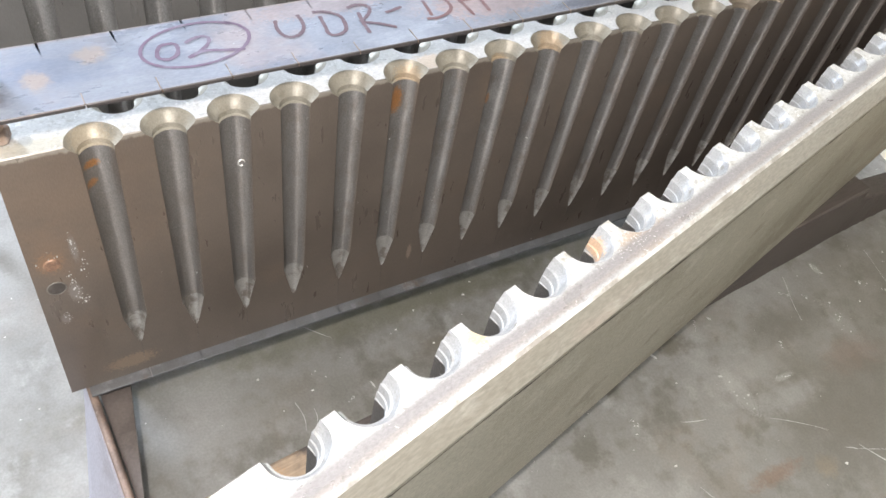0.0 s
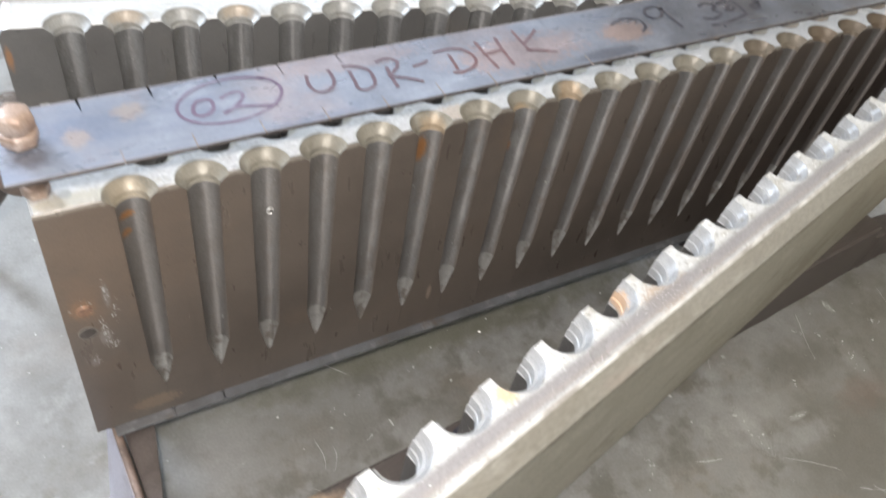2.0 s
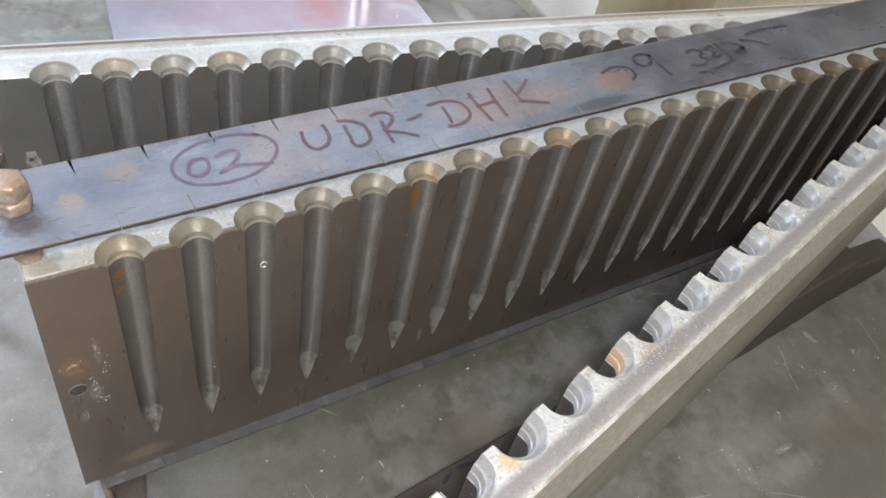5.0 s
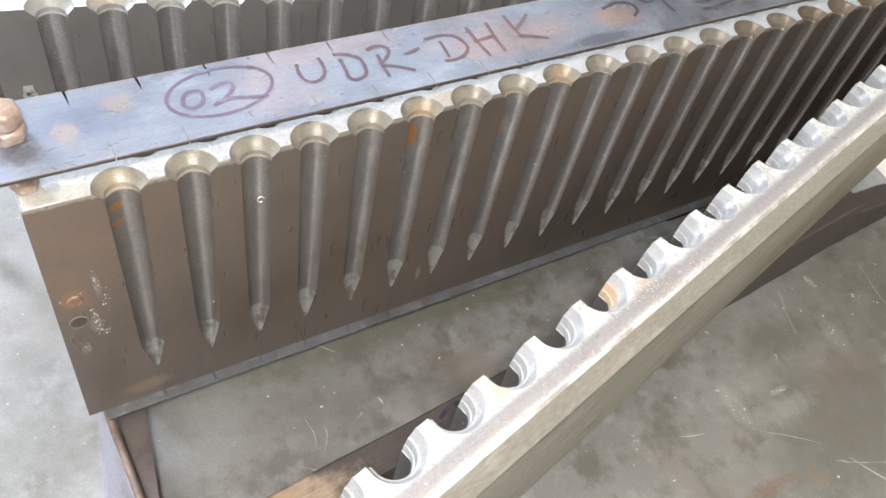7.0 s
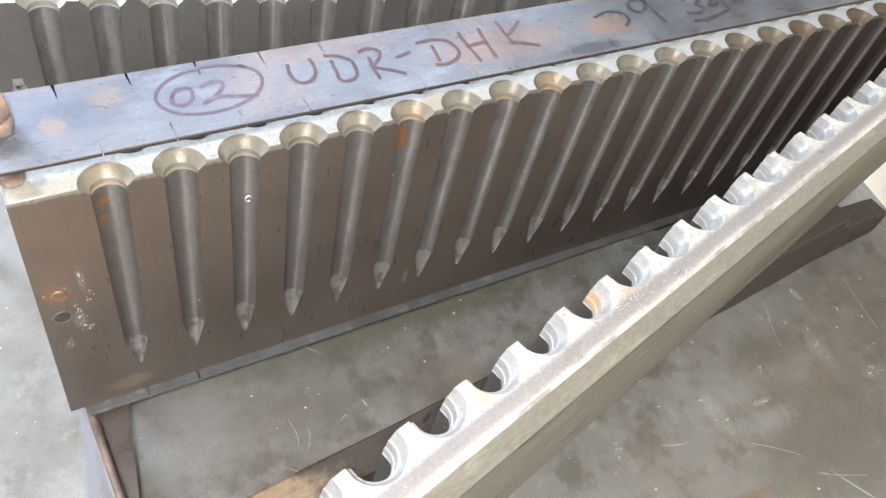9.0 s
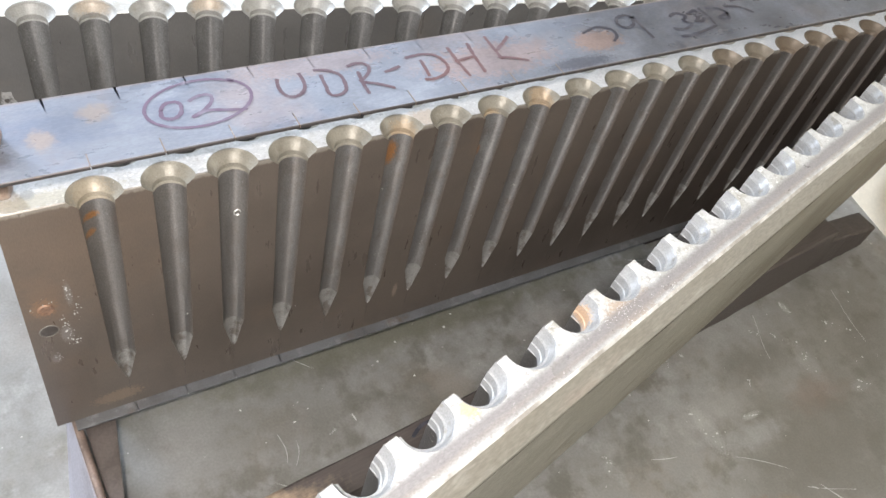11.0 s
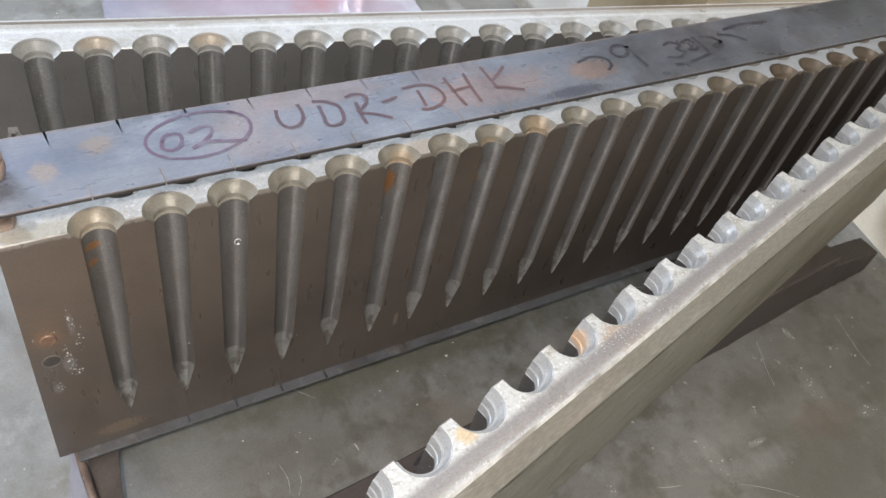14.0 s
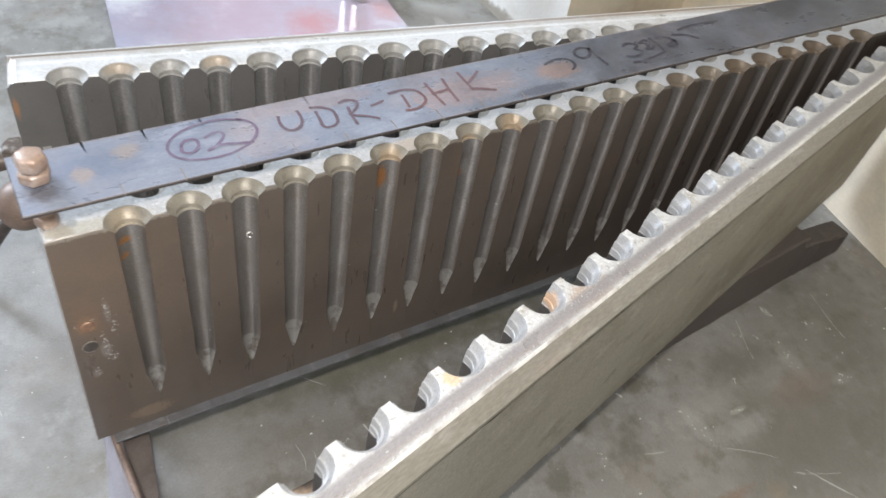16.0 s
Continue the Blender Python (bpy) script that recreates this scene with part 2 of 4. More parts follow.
# the broad pale blob at left paints window light into the concrete
# the long olive blob paints the core plate's shadow on the floor
M_CONCRETE = material("worn_concrete", (0.254, 0.247, 0.231), 0.33, 0.0, [((0.345, 0.342, 0.335), 3.2, 0.40, 0.70, 0.8, 31.0), ((0.150, 0.140, 0.116), 6.5, 0.44, 0.70, 0.85, 32.0), ((0.38, 0.375, 0.36), 13.0, 0.48, 0.64, 0.6, 33.0), ((0.135, 0.126, 0.101), 20.0, 0.50, 0.64, 0.7, 36.0), ((0.40, 0.395, 0.38), 30.0, 0.54, 0.66, 0.5, 36.5), ((0.16, 0.15, 0.125), 44.0, 0.54, 0.68, 0.4, 36.8), ((0.27, 0.225, 0.18), 8.0, 0.52, 0.68, 0.45, 37.0), ((0.42, 0.415, 0.40), 36.0, 0.54, 0.74, 0.45, 38.0), ((0.70, 0.70, 0.68), 110.0, 0.72, 0.745, 0.8, 34.0)], 0.10, 450, 0.06, 260, (1, 1, 1), 0.02, blobs=[((0.155, 0.148, 0.100), (0.25, 0.024, 0), (0.24, 0.017, 0.05), 0.75, 0.5), ((0.13, 0.115, 0.085), (0.478, -0.127, 0), (0.017, 0.012, 0.05), 0.8, 0.3), ((0.44, 0.435, 0.415), (0.681, -0.181, 0), (0.010, 0.030, 0.05), 0.75), ((0.60, 0.595, 0.575), (0.566, -0.2055, 0), (0.013, 0.0035, 0.05), 0.85), ((0.46, 0.455, 0.435), (0.757, -0.157, 0), (0.016, 0.010, 0.05), 0.7), ((0.46, 0.455, 0.435), (0.722, -0.229, 0), (0.016, 0.007, 0.05), 0.7), ((0.42, 0.415, 0.40), (0.508, -0.200, 0), (0.010, 0.028, 0.05), 0.65), ((0.50, 0.495, 0.475), (0.711, -0.112, 0), (0.004, 0.009, 0.05), 0.8), ((0.44, 0.43, 0.41), (0.533, -0.186, 0), (0.05, 0.018, 0.05), 0.45, 0.6), ((0.36, 0.29, 0.20), (0.533, -0.297, 0), (0.012, 0.010, 0.05), 0.8, 0.2), ((0.17, 0.155, 0.125), (0.60, -0.245, 0), (0.06, 0.05, 0.05), 0.6, 0.8), ((0.15, 0.135, 0.11), (0.77, -0.16, 0), (0.08, 0.05, 0.05), 0.55, 0.8), ((0.165, 0.155, 0.132), (0.72, -0.24, 0), (0.20, 0.13, 0.05), 0.6, 0.9), ((0.125, 0.113, 0.09), (0.62, -0.155, 0), (0.045, 0.022, 0.05), 0.6, 0.6), ((0.125, 0.113, 0.09), (0.74, -0.30, 0), (0.05, 0.03, 0.05), 0.5, 0.6), ((0.17, 0.16, 0.137), (0.60, -0.29, 0), (0.14, 0.055, 0.05), 0.6, 0.7), ((0.22, 0.145, 0.105), (0.478, -0.282, 0), (0.030, 0.007, 0.05), 0.7, 0.3), ((0.21, 0.155, 0.125), (0.66, -0.215, 0), (0.035, 0.018, 0.05), 0.5, 0.5), ((0.40, 0.375, 0.33), (0.67, 0.62, 0), (0.07, 0.14, 0.05), 0.65, 0.8), ((0.56, 0.55, 0.53), (0.66, 0.61, 0), (0.012, 0.035, 0.05), 0.7), ((0.36, 0.357, 0.345), (0.555, -0.225, 0), (0.035, 0.012, 0.05), 0.6, 0.5), ((0.38, 0.375, 0.36), (0.03, -0.01, 0), (0.035, 0.04, 0.05), 0.5, 0.6), ((0.325, 0.322, 0.312), (-0.20, 0.32, 0), (0.30, 0.30, 0.05), 0.55, 0.9), ((0.16, 0.15, 0.125), (0.14, -0.035, 0), (0.09, 0.03, 0.05), 0.45, 0.8)])
M_CUTWALL = material("rusty_cut_wall", (0.34, 0.25, 0.20), 0.5, 0.3, [((0.18, 0.12, 0.09), 120, 0.5, 0.65, 0.8, 26.0)])
M_STRIPEDGE = material("rusty_strip_edge", (0.09, 0.080, 0.078), 0.5, 0.4, [((0.17, 0.13, 0.105), 60, 0.55, 0.68, 0.6, 25.0)], 0.15, 700)
M_RUST = material("rusty_steel", (0.37, 0.265, 0.205), 0.38, 0.3, [((0.50, 0.42, 0.375), 60, 0.45, 0.65, 0.75, 41.0), ((0.22, 0.125, 0.08), 90, 0.55, 0.7, 0.7, 42.0), ((0.72, 0.66, 0.60), 150, 0.62, 0.70, 0.7, 42.5)], 0.15, 600, 0.4, 500)
M_KNOB = material("brown_rusted_knob", (0.20, 0.145, 0.115), 0.48, 0.25, [((0.27, 0.20, 0.16), 45, 0.48, 0.66, 0.7, 45.0), ((0.16, 0.10, 0.07), 70, 0.55, 0.7, 0.7, 46.0)], 0.15, 600, 0.3, 400)
# the pale patches are glossy highlights painted into the boss's colour
M_BOSS = material("oily_boss_steel", (0.22, 0.18, 0.155), 0.24, 0.75, [((0.12, 0.09, 0.075), 60, 0.45, 0.65, 0.8, 43.5), ((0.70, 0.66, 0.62), 55, 0.52, 0.64, 0.85, 43.7)], 0.12, 500, 0.4, 400)
M_ROD = material("dark_handled_rod", (0.14, 0.115, 0.10), 0.40, 0.4, [((0.16, 0.12, 0.10), 40, 0.45, 0.65, 0.7, 43.0)], 0.12, 500, 0.3, 400)
M_LEG = material("black_oily_rod", (0.062, 0.045, 0.036), 0.5, 0.2, [((0.11, 0.08, 0.065), 50, 0.5, 0.65, 0.7, 44.0)], 0.1, 500)
M_WOOD = material("stained_timber", (0.088, 0.073, 0.066), 0.6, 0.0, [((0.085, 0.07, 0.062), 9, 0.42, 0.62, 0.8, 51.0, 1), ((0.12, 0.098, 0.085), 30, 0.58, 0.70, 0.5, 51.5, 1)], 0.18, 60, 0.4, 120, (0.6, 9, 9), blobs=[((0.42, 0.315, 0.22), (0.004, -0.018, 0.078), (0.058, 0.022, 0.05), 0.95, 0.2), ((0.44, 0.27, 0.15), (0.0, -0.010, 0.078), (0.025, 0.008, 0.05), 0.6)])
M_RIM = material("rusty_rim", (0.28, 0.205, 0.165), 0.5, 0.3, [((0.16, 0.12, 0.10), 40, 0.46, 0.64, 0.8, 55.0), ((0.42, 0.36, 0.32), 90, 0.58, 0.68, 0.6, 56.0)], 0.15, 500, 0.3, 400)
M_INNER = material("brown_board", (0.135, 0.112, 0.10), 0.5, 0.2, [((0.085, 0.07, 0.062), 30, 0.46, 0.66, 0.8, 57.0), ((0.19, 0.17, 0.155), 60, 0.58, 0.70, 0.5, 58.0)], 0.15, 400, 0.2, 300)
# broad darker blob paints shade beside the corner; the brown one is a stain
M_WALL = material("limewashed_plaster", (0.90, 0.79, 0.60), 0.8, 0.0, [((0.68, 0.61, 0.49), 3.5, 0.45, 0.7, 0.7, 61.0), ((0.36, 0.28, 0.18), 30, 0.71, 0.76, 0.5, 62.0)], 0.04, 200, 0.2, 90, blobs=[((0.58, 0.52, 0.43), (0.90, 0.44, 0.10), (0.12, 0.3, 0.14), 0.7, 0.8), ((0.36, 0.24, 0.12), (0.915, 0.44, 0.03), (0.075, 0.2, 0.05), 0.85, 0.8)])
M_CREAM = material("cream_plaster", (0.84, 0.745, 0.59), 0.8, 0.0, [((0.60, 0.56, 0.46), 5, 0.42, 0.7, 0.7, 66.0), ((0.64, 0.61, 0.54), 12, 0.52, 0.7, 0.6, 67.0), ((0.38, 0.32, 0.24), 45, 0.68, 0.74, 0.6, 68.0)], 0.05, 200, 0.25, 90)
M_PALE = material("pale_plaster", (0.82, 0.81, 0.78), 0.8, 0.0, [((0.62, 0.59, 0.53), 8, 0.5, 0.7, 0.6, 63.0), ((0.35, 0.32, 0.27), 26, 0.70, 0.75, 0.6, 64.0)], 0.04, 200, 0.3, 90, bands=[((0.31, 0.275, 0.22), "Z", -0.1, 0.018, 0.008, 0.08, 18, 0.9)])
M_ROOM = material("room_paint", (0.66, 0.65, 0.62), 0.8, 0.0, [((0.55, 0.53, 0.5), 1.2, 0.4, 0.7, 0.6, 65.0)])
# pink, red, blue and white patches paint reflections into the plate's colour
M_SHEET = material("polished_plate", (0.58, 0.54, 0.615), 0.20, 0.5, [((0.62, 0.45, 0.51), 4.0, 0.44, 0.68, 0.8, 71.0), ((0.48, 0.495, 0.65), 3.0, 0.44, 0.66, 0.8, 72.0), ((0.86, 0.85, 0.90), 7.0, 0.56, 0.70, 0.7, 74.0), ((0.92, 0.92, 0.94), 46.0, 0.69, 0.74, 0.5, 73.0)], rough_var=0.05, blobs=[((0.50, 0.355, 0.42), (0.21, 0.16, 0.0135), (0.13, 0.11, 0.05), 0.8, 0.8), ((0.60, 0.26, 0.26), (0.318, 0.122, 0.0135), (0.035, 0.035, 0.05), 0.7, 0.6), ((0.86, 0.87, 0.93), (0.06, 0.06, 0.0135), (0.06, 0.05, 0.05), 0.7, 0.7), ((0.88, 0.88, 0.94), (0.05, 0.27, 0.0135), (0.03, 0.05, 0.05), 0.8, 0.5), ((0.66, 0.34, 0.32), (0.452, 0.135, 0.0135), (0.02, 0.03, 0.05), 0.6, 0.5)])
M_CHROME = material("chrome", (0.85, 0.86, 0.88), 0.08, 1.0)
M_BLACK = material("black_rubber", (0.035, 0.035, 0.032), 0.6, 0.0, [((0.10, 0.10, 0.10), 40, 0.5, 0.65, 0.7, 81.0)])
M_DUSTY = material("dusty_lump_grey", (0.085, 0.085, 0.076), 0.7, 0.0, [((0.24, 0.235, 0.21), 26, 0.44, 0.62, 0.85, 82.0), ((0.06, 0.06, 0.055), 60, 0.55, 0.68, 0.6, 83.0)], 0.1, 300)
M_INK = material("maroon_marker_ink", (0.125, 0.085, 0.105), 0.40, 0.3, [((0.22, 0.20, 0.24), 60, 0.54, 0.70, 0.7, 91.0), ((0.20, 0.175, 0.21), 260, 0.56, 0.68, 0.6, 91.2), ((0.17, 0.085, 0.08), 9, 0.45, 0.6, 0.7, 91.5)])
M_INKPALE = material("faded_purple_ink", (0.165, 0.122, 0.180), 0.40, 0.3, [((0.25, 0.24, 0.30), 50, 0.50, 0.68, 0.8, 91.7), ((0.15, 0.11, 0.16), 24, 0.54, 0.66, 0.6, 91.8)])
M_INKDARK = material("dark_marker_ink", (0.035, 0.035, 0.05), 0.45, 0.1, [((0.09, 0.09, 0.11), 90, 0.45, 0.65, 0.8, 92.0)])
M_ANGLE = material("galvanised_angle", (0.46, 0.45, 0.50), 0.42, 0.5, [((0.33, 0.30, 0.32), 14, 0.45, 0.65, 0.8, 93.0), ((0.30, 0.20, 0.13), 30, 0.62, 0.74, 0.6, 94.0)], 0.1, 500, 0.3, 400)
M_GROUND = material("ground_bright_steel", (0.50, 0.49, 0.475), 0.35, 0.5, [((0.17, 0.165, 0.16), 110, 0.46, 0.60, 0.9, 96.0), ((0.72, 0.71, 0.70), 160, 0.56, 0.64, 0.8, 97.0)], 0.12, 900, 0.3, 700)
M_POCKET = material("drilled_pocket_steel", (0.12, 0.105, 0.095), 0.35, 0.5, [((0.22, 0.20, 0.18), 90, 0.5, 0.65, 0.7, 98.0)])
M_SCUFF = material("pale_scuff", (0.60, 0.595, 0.58), 0.4, 0.0, [((0.36, 0.35, 0.335), 140, 0.46, 0.66, 0.8, 99.0)])
M_CHIP = material("pale_chip", (0.72, 0.71, 0.68), 0.4, 0.2, [((0.45, 0.42, 0.38), 30, 0.5, 0.6, 0.8, 95.0)])
# near-black for the seam, and for the shade inside the uncut dowel hole
M_DARKHOLE = material("hole_and_seam_dark", (0.05, 0.04, 0.035), 0.6, 0.2)


# ---- mesh helpers ----
def finish(name, bm, mats, parent=None, label="", smooth=35.0):
    me = bpy.data.meshes.new(name)
    bm.to_mesh(me)
    bm.free()
    for m in mats if isinstance(mats, (list, tuple)) else [mats]:
        me.materials.append(m)
    if smooth:
        for p in me.polygons:
            p.use_smooth = True
        me.set_sharp_from_angle(angle=radians(smooth))
    ob = new(name, me)
    if parent:
        ob.parent = parent
    if label:
        tagged(ob, label)
    return ob


def part(name, bm, mats, parent, label="", smooth=35.0):
    return finish(name, bm, mats, parent, label, smooth)


def box_bm(x0, x1, y0, y1, z0, z1, bevel=0.0):
    bm = bmesh.new()
    bmesh.ops.create_cube(bm, size=1.0, matrix=Matrix.LocRotScale(((x0 + x1) / 2, (y0 + y1) / 2, (z0 + z1) / 2), None, (x1 - x0, y1 - y0, z1 - z0)))
    if bevel:
        bmesh.ops.bevel(bm, geom=bm.edges[:], offset=bevel, segments=2, profile=0.5, affect="EDGES")
    return bm


def lathe_bm(profile, segs=32, m=None):
    """Turned solid round z: profile of (radius, z) from bottom to top."""
    bm = bmesh.new()
    rings = []
    for r, z in profile:
        rings.append([bm.verts.new((r * math.cos(2 * math.pi * i / segs), r * math.sin(2 * math.pi * i / segs), z)) for i in range(segs)])
    for a, b in zip(rings, rings[1:]):
        for i in range(segs):
            bm.faces.new((a[i], a[(i + 1) % segs], b[(i + 1) % segs], b[i]))
    bm.faces.new(rings[0][::-1])
    bm.faces.new(rings[-1])
    if m is not None:
        bm.transform(m)
    return bm


def along(a, b):
    """Pose whose z axis runs from a to b."""
    a, b = Vector(a), Vector(b)
    return Matrix.Translation(a) @ (b - a).to_track_quat("Z", "Y").to_matrix().to_4x4(), (b - a).length


def rod_bm(a, b, r, segs=20, chamfer=0.001):
    m, ln = along(a, b)
    return lathe_bm([(r - chamfer, 0), (r, chamfer), (r, ln - chamfer), (r - chamfer, ln)], segs, m)


def worn_corners(bm, m=None, offset=0.0011):
    bmesh.ops.bevel(bm, geom=bm.edges[:], offset=offset, segments=2, profile=0.5, affect="EDGES", clamp_overlap=True)
    if m is not None:
        bm.transform(m)
    return bm


def hex_bm(r, h, m=None, chamfer=0.0015):
    """Hexagonal head or nut with turned-down corners."""
    bm = lathe_bm([(r - chamfer, 0), (r, chamfer * 0.6), (r, h - chamfer * 0.6), (r - chamfer, h)], 6)
    return worn_corners(bm, m)


# ---- setting ----
def ground():
    bm = bmesh.new()
    bmesh.ops.create_grid(bm, x_segments=24, y_segments=24, size=2.4)
    for v in bm.verts:
        v.co.y += 0.3
    ob = finish("floor", bm, M_CONCRETE, smooth=0)
    tagged(ob, "worn grey concrete floor with stains and paint specks", "floor", kind="structure")


ground()
ROOM_X0, ROOM_X1, ROOM_Y0, ROOM_Y1, ROOM_H = -2.4, 2.4, -2.1, 2.7, 2.6
for nm, b in (
    ("wall_south", (ROOM_X0, ROOM_X1, ROOM_Y0 - 0.15, ROOM_Y0, 0, ROOM_H)),
    ("wall_east", (ROOM_X1, ROOM_X1 + 0.15, ROOM_Y0 - 0.15, ROOM_Y1 + 0.15, 0, ROOM_H)),
    ("wall_west", (ROOM_X0 - 0.15, ROOM_X0, ROOM_Y0 - 0.15, ROOM_Y1 + 0.15, 0, ROOM_H)),
):
    tagged(finish(nm, box_bm(*b), M_ROOM, smooth=0), "plain painted workshop wall", "wall", kind="structure")
# north wall with a window opening
bm = bmesh.new()
for b in ((-2.4, 2.4, 2.7, 2.85, 0, 1.12), (-2.4, 2.4, 2.7, 2.85, 2.24, 2.6), (-2.4, -1.59, 2.7, 2.85, 1.12, 2.24), (-0.81, 2.4, 2.7, 2.85, 1.12, 2.24)):
    o = box_bm(*b)
    me = bpy.data.meshes.new("tmp")
    o.to_mesh(me)
    o.free()
    bm.from_mesh(me)
tagged(finish("wall_north", bm, M_ROOM, smooth=0), "painted workshop wall with a window opening", "wall", kind="structure")
tagged(finish("ceiling", box_bm(-2.55, 2.55, -2.25, 2.85, 2.6, 2.7), M_ROOM, smooth=0), "plain painted ceiling", "ceiling", kind="structure")

# pillar: pale side, beige front
bm = box_bm(0.77, 2.4, 0.44, 2.7, 0.0, 2.6)
bm.normal_update()
for f in bm.faces:
    f.material_index = 1 if f.normal.x < -0.9 else 0
tagged(finish("wall_corner", bm, [M_WALL, M_PALE], smooth=0), "beige plastered wall corner with a pale whitewashed side and brown damp stain", "wall", kind="structure")

# side wall beyond the far end of the plates, with a rounded plaster foot
bm = box_bm(0.0, 0.15, -2.62, 0.02, 0.0, 2.6)
bm.transform(pose(1.035, 0.44, 0, 0, 0, -9.5))
tagged(finish("wall_side", bm, M_CREAM, smooth=0), "cream plastered side wall with a dirty foot", "wall", kind="structure")


# ---- grooved mould plates ----
PITCH, H_PLATE, T_PLATE = 0.040, 0.243, 0.039
CUP_R, NECK_R, BORE_R, TOE_R = 0.0158, 0.0104, 0.0095, 0.0078
TIP_Z, CONE_Z = 0.0405, 0.0705


def mould_plate(name, length, centres, chamfer, back_centres=None, thick=T_PLATE, mats=None, soft=0.0015, taper=0.0, sunk=(0.0, 0.0), stepped=False):
    """Upright steel plate, x from 0 to length, front face at y = 0 facing -y, z from 0 to H_PLATE, with half-round
    pointed grooves under countersunk cups in its front (and back) face; chamfer: (across, down) of the top back edge;
    taper: how far the back slopes in towards the foot; sunk: depth by which grooves and cups are set in."""
    h = H_PLATE
    e = 0.0007
    across, down = chamfer or (e, e)
    lip, ledge, neck, shoulder = (h - 0.0022, h - 0.0117, h - 0.0170, h - 0.0176) if stepped else (h - 0.0018, h - 0.0063, h - 0.0102, h - 0.0108)

    def inset(z):
        return max(across * max(0.0, 1 - (h - z) / down), taper * max(0.0, h - down - z) / (h - down))

    spans = [(0.0, 0.00005), (TIP_Z, 0.00005), (TIP_Z + 0.003, 0.0018), (CONE_Z, TOE_R), (CONE_Z + 0.0006, TOE_R), (0.14, 0.0085), (shoulder, BORE_R), (neck, NECK_R - 0.0003), (ledge - 0.0005, NECK_R), (ledge, NECK_R + 0.0007), (lip, CUP_R - 0.0003), (h - e, CUP_R)]
    if stepped:
        spans += [(h - 0.0064, 0.0118), (h - 0.0060, 0.0131)]
    if chamfer:
        z = h - down
        spans.append((z, BORE_R if z < shoulder else NECK_R - 0.0001 if z < ledge else NECK_R + 0.0007 + (CUP_R - NECK_R - 0.001) * (z - ledge) / (lip - ledge)))
    if soft > 0.003:
        # more levels where the end corners are rubbed round
        known = sorted(spans)
        for q in (1.0, 0.7, 0.45, 0.26, 0.16):
            z = h - soft * q
            if min(abs(z - k[0]) for k in known) > 0.0003:
                (z_a, r_a), (z_b, r_b) = [(a, b) for a, b in zip(known, known[1:]) if a[0] < z < b[0]][0]
                spans.append((z, r_a + (r_b - r_a) * (z - z_a) / (z_b - z_a)))
    levels = [(z, r, 0.0, inset(z)) for z, r in sorted(spans)]  # z, groove radius, front inset, back inset
    levels.append((h, CUP_R + e * 0.6, e, across))
    SEG = 20
    bm = bmesh.new()

    def row(cs, r, off, lipped):
        """Places across one face: (x, depth, in a groove); lipped: the bore's edges are rubbed round."""
        pts = [(0.0, 0.0, 0)]
        for c in cs:
            for j in range(SEG + 1):
                a = math.pi * j / SEG
                deep = 0.88 * r * math.sin(a) ** 1.15 if lipped else r * math.sin(a)
                pts.append((c - r * (1.07 if lipped else 1.0) * math.cos(a), deep + (off if 0 < j < SEG else 0.0), 1))
        return pts + [(length, 0.0, 0)]

    def loop(z, r, fi, bi):
        off = 0.0 if r < 0.006 else (sunk[1] if z > neck - 0.0001 else sunk[0])
        lipped = CONE_Z + 0.0003 < z < shoulder + 0.0001 and not stepped
        front = row(centres, r, off, lipped)
        back = row(back_centres, r, 0.0, lipped) if back_centres else [(x, 0.0, 0) for x, _, _ in front]
        pts = [(x, fi + d, g) for x, d, g in front] + [(x, thick - bi - d, g) for x, d, g in reversed(back)]
        return [bm.verts.new((x, y, z)) for x, y, _ in pts], [g for *_, g in pts]

    def cap(vs, top):
        """Closes the plate with narrow quads, so that the cups stay open."""
        n = len(centres) * (SEG + 1) + 2
        rows = [vs[:n], vs[n:][::-1]]
        if back_centres:
            z = vs[0].co.z
            mids = [[bm.verts.new((v.co.x, thick / 2, z)) for v in r] for r in rows]
            pairs = [(rows[0], mids[0]), (mids[1], rows[1])]
        else:
            pairs = [(rows[0], rows[1])]
        for lo, hi in pairs:
            for i in range(len(lo) - 1):
                q = (lo[i], lo[i + 1], hi[i + 1], hi[i])
                bm.faces.new(q if top else q[::-1]).material_index = 3 if top else 0

    pieces = {}  # the faces of each front groove and cup
    prev = None
    for k, (z, r, fi, bi) in enumerate(levels):
        vs, tags = loop(z, r, fi, bi)
        if prev:
            n = len(vs)
            for i in range(n):
                j = (i + 1) % n
                if (prev[i].co - prev[j].co).length < 1e-7 and (vs[i].co - vs[j].co).length < 1e-7:
                    continue
                f = bm.faces.new((prev[i], prev[j], vs[j], vs[i]))
                in_groove = tags[i] and tags[j] and abs(vs[i].co.x - vs[j].co.x) < 0.0065
                back = i > len(centres) * (SEG + 1)
                if in_groove and r > 0.001:
                    cup = z > neck - 0.0001
                    f.material_index = 2 if cup else (6 if z < CONE_Z + 0.0001 else 1)
                    if not back:
                        pieces.setdefault(("cup" if cup else "groove", (i - 1) // (SEG + 1)), []).append(f)
                elif chamfer and back and z > h - chamfer[1] + 1e-6 and not in_groove:
                    f.material_index = 7 if z > h - 0.0012 else 4
                elif back and not back_centres:
                    f.material_index = 5
                elif soft > 0.003 and z > h - soft + 1e-6 and max(q.co.x for q in f.verts) < 0.001:
                    f.material_index = 5
                elif z >= h - 1e-6:
                    f.material_index = 4
        else:
            cap(vs, False)
        prev = vs
    cap(prev, True)
    # the upper end corners are rubbed round
    for v in bm.verts:
        up = v.co.z - (h - soft)
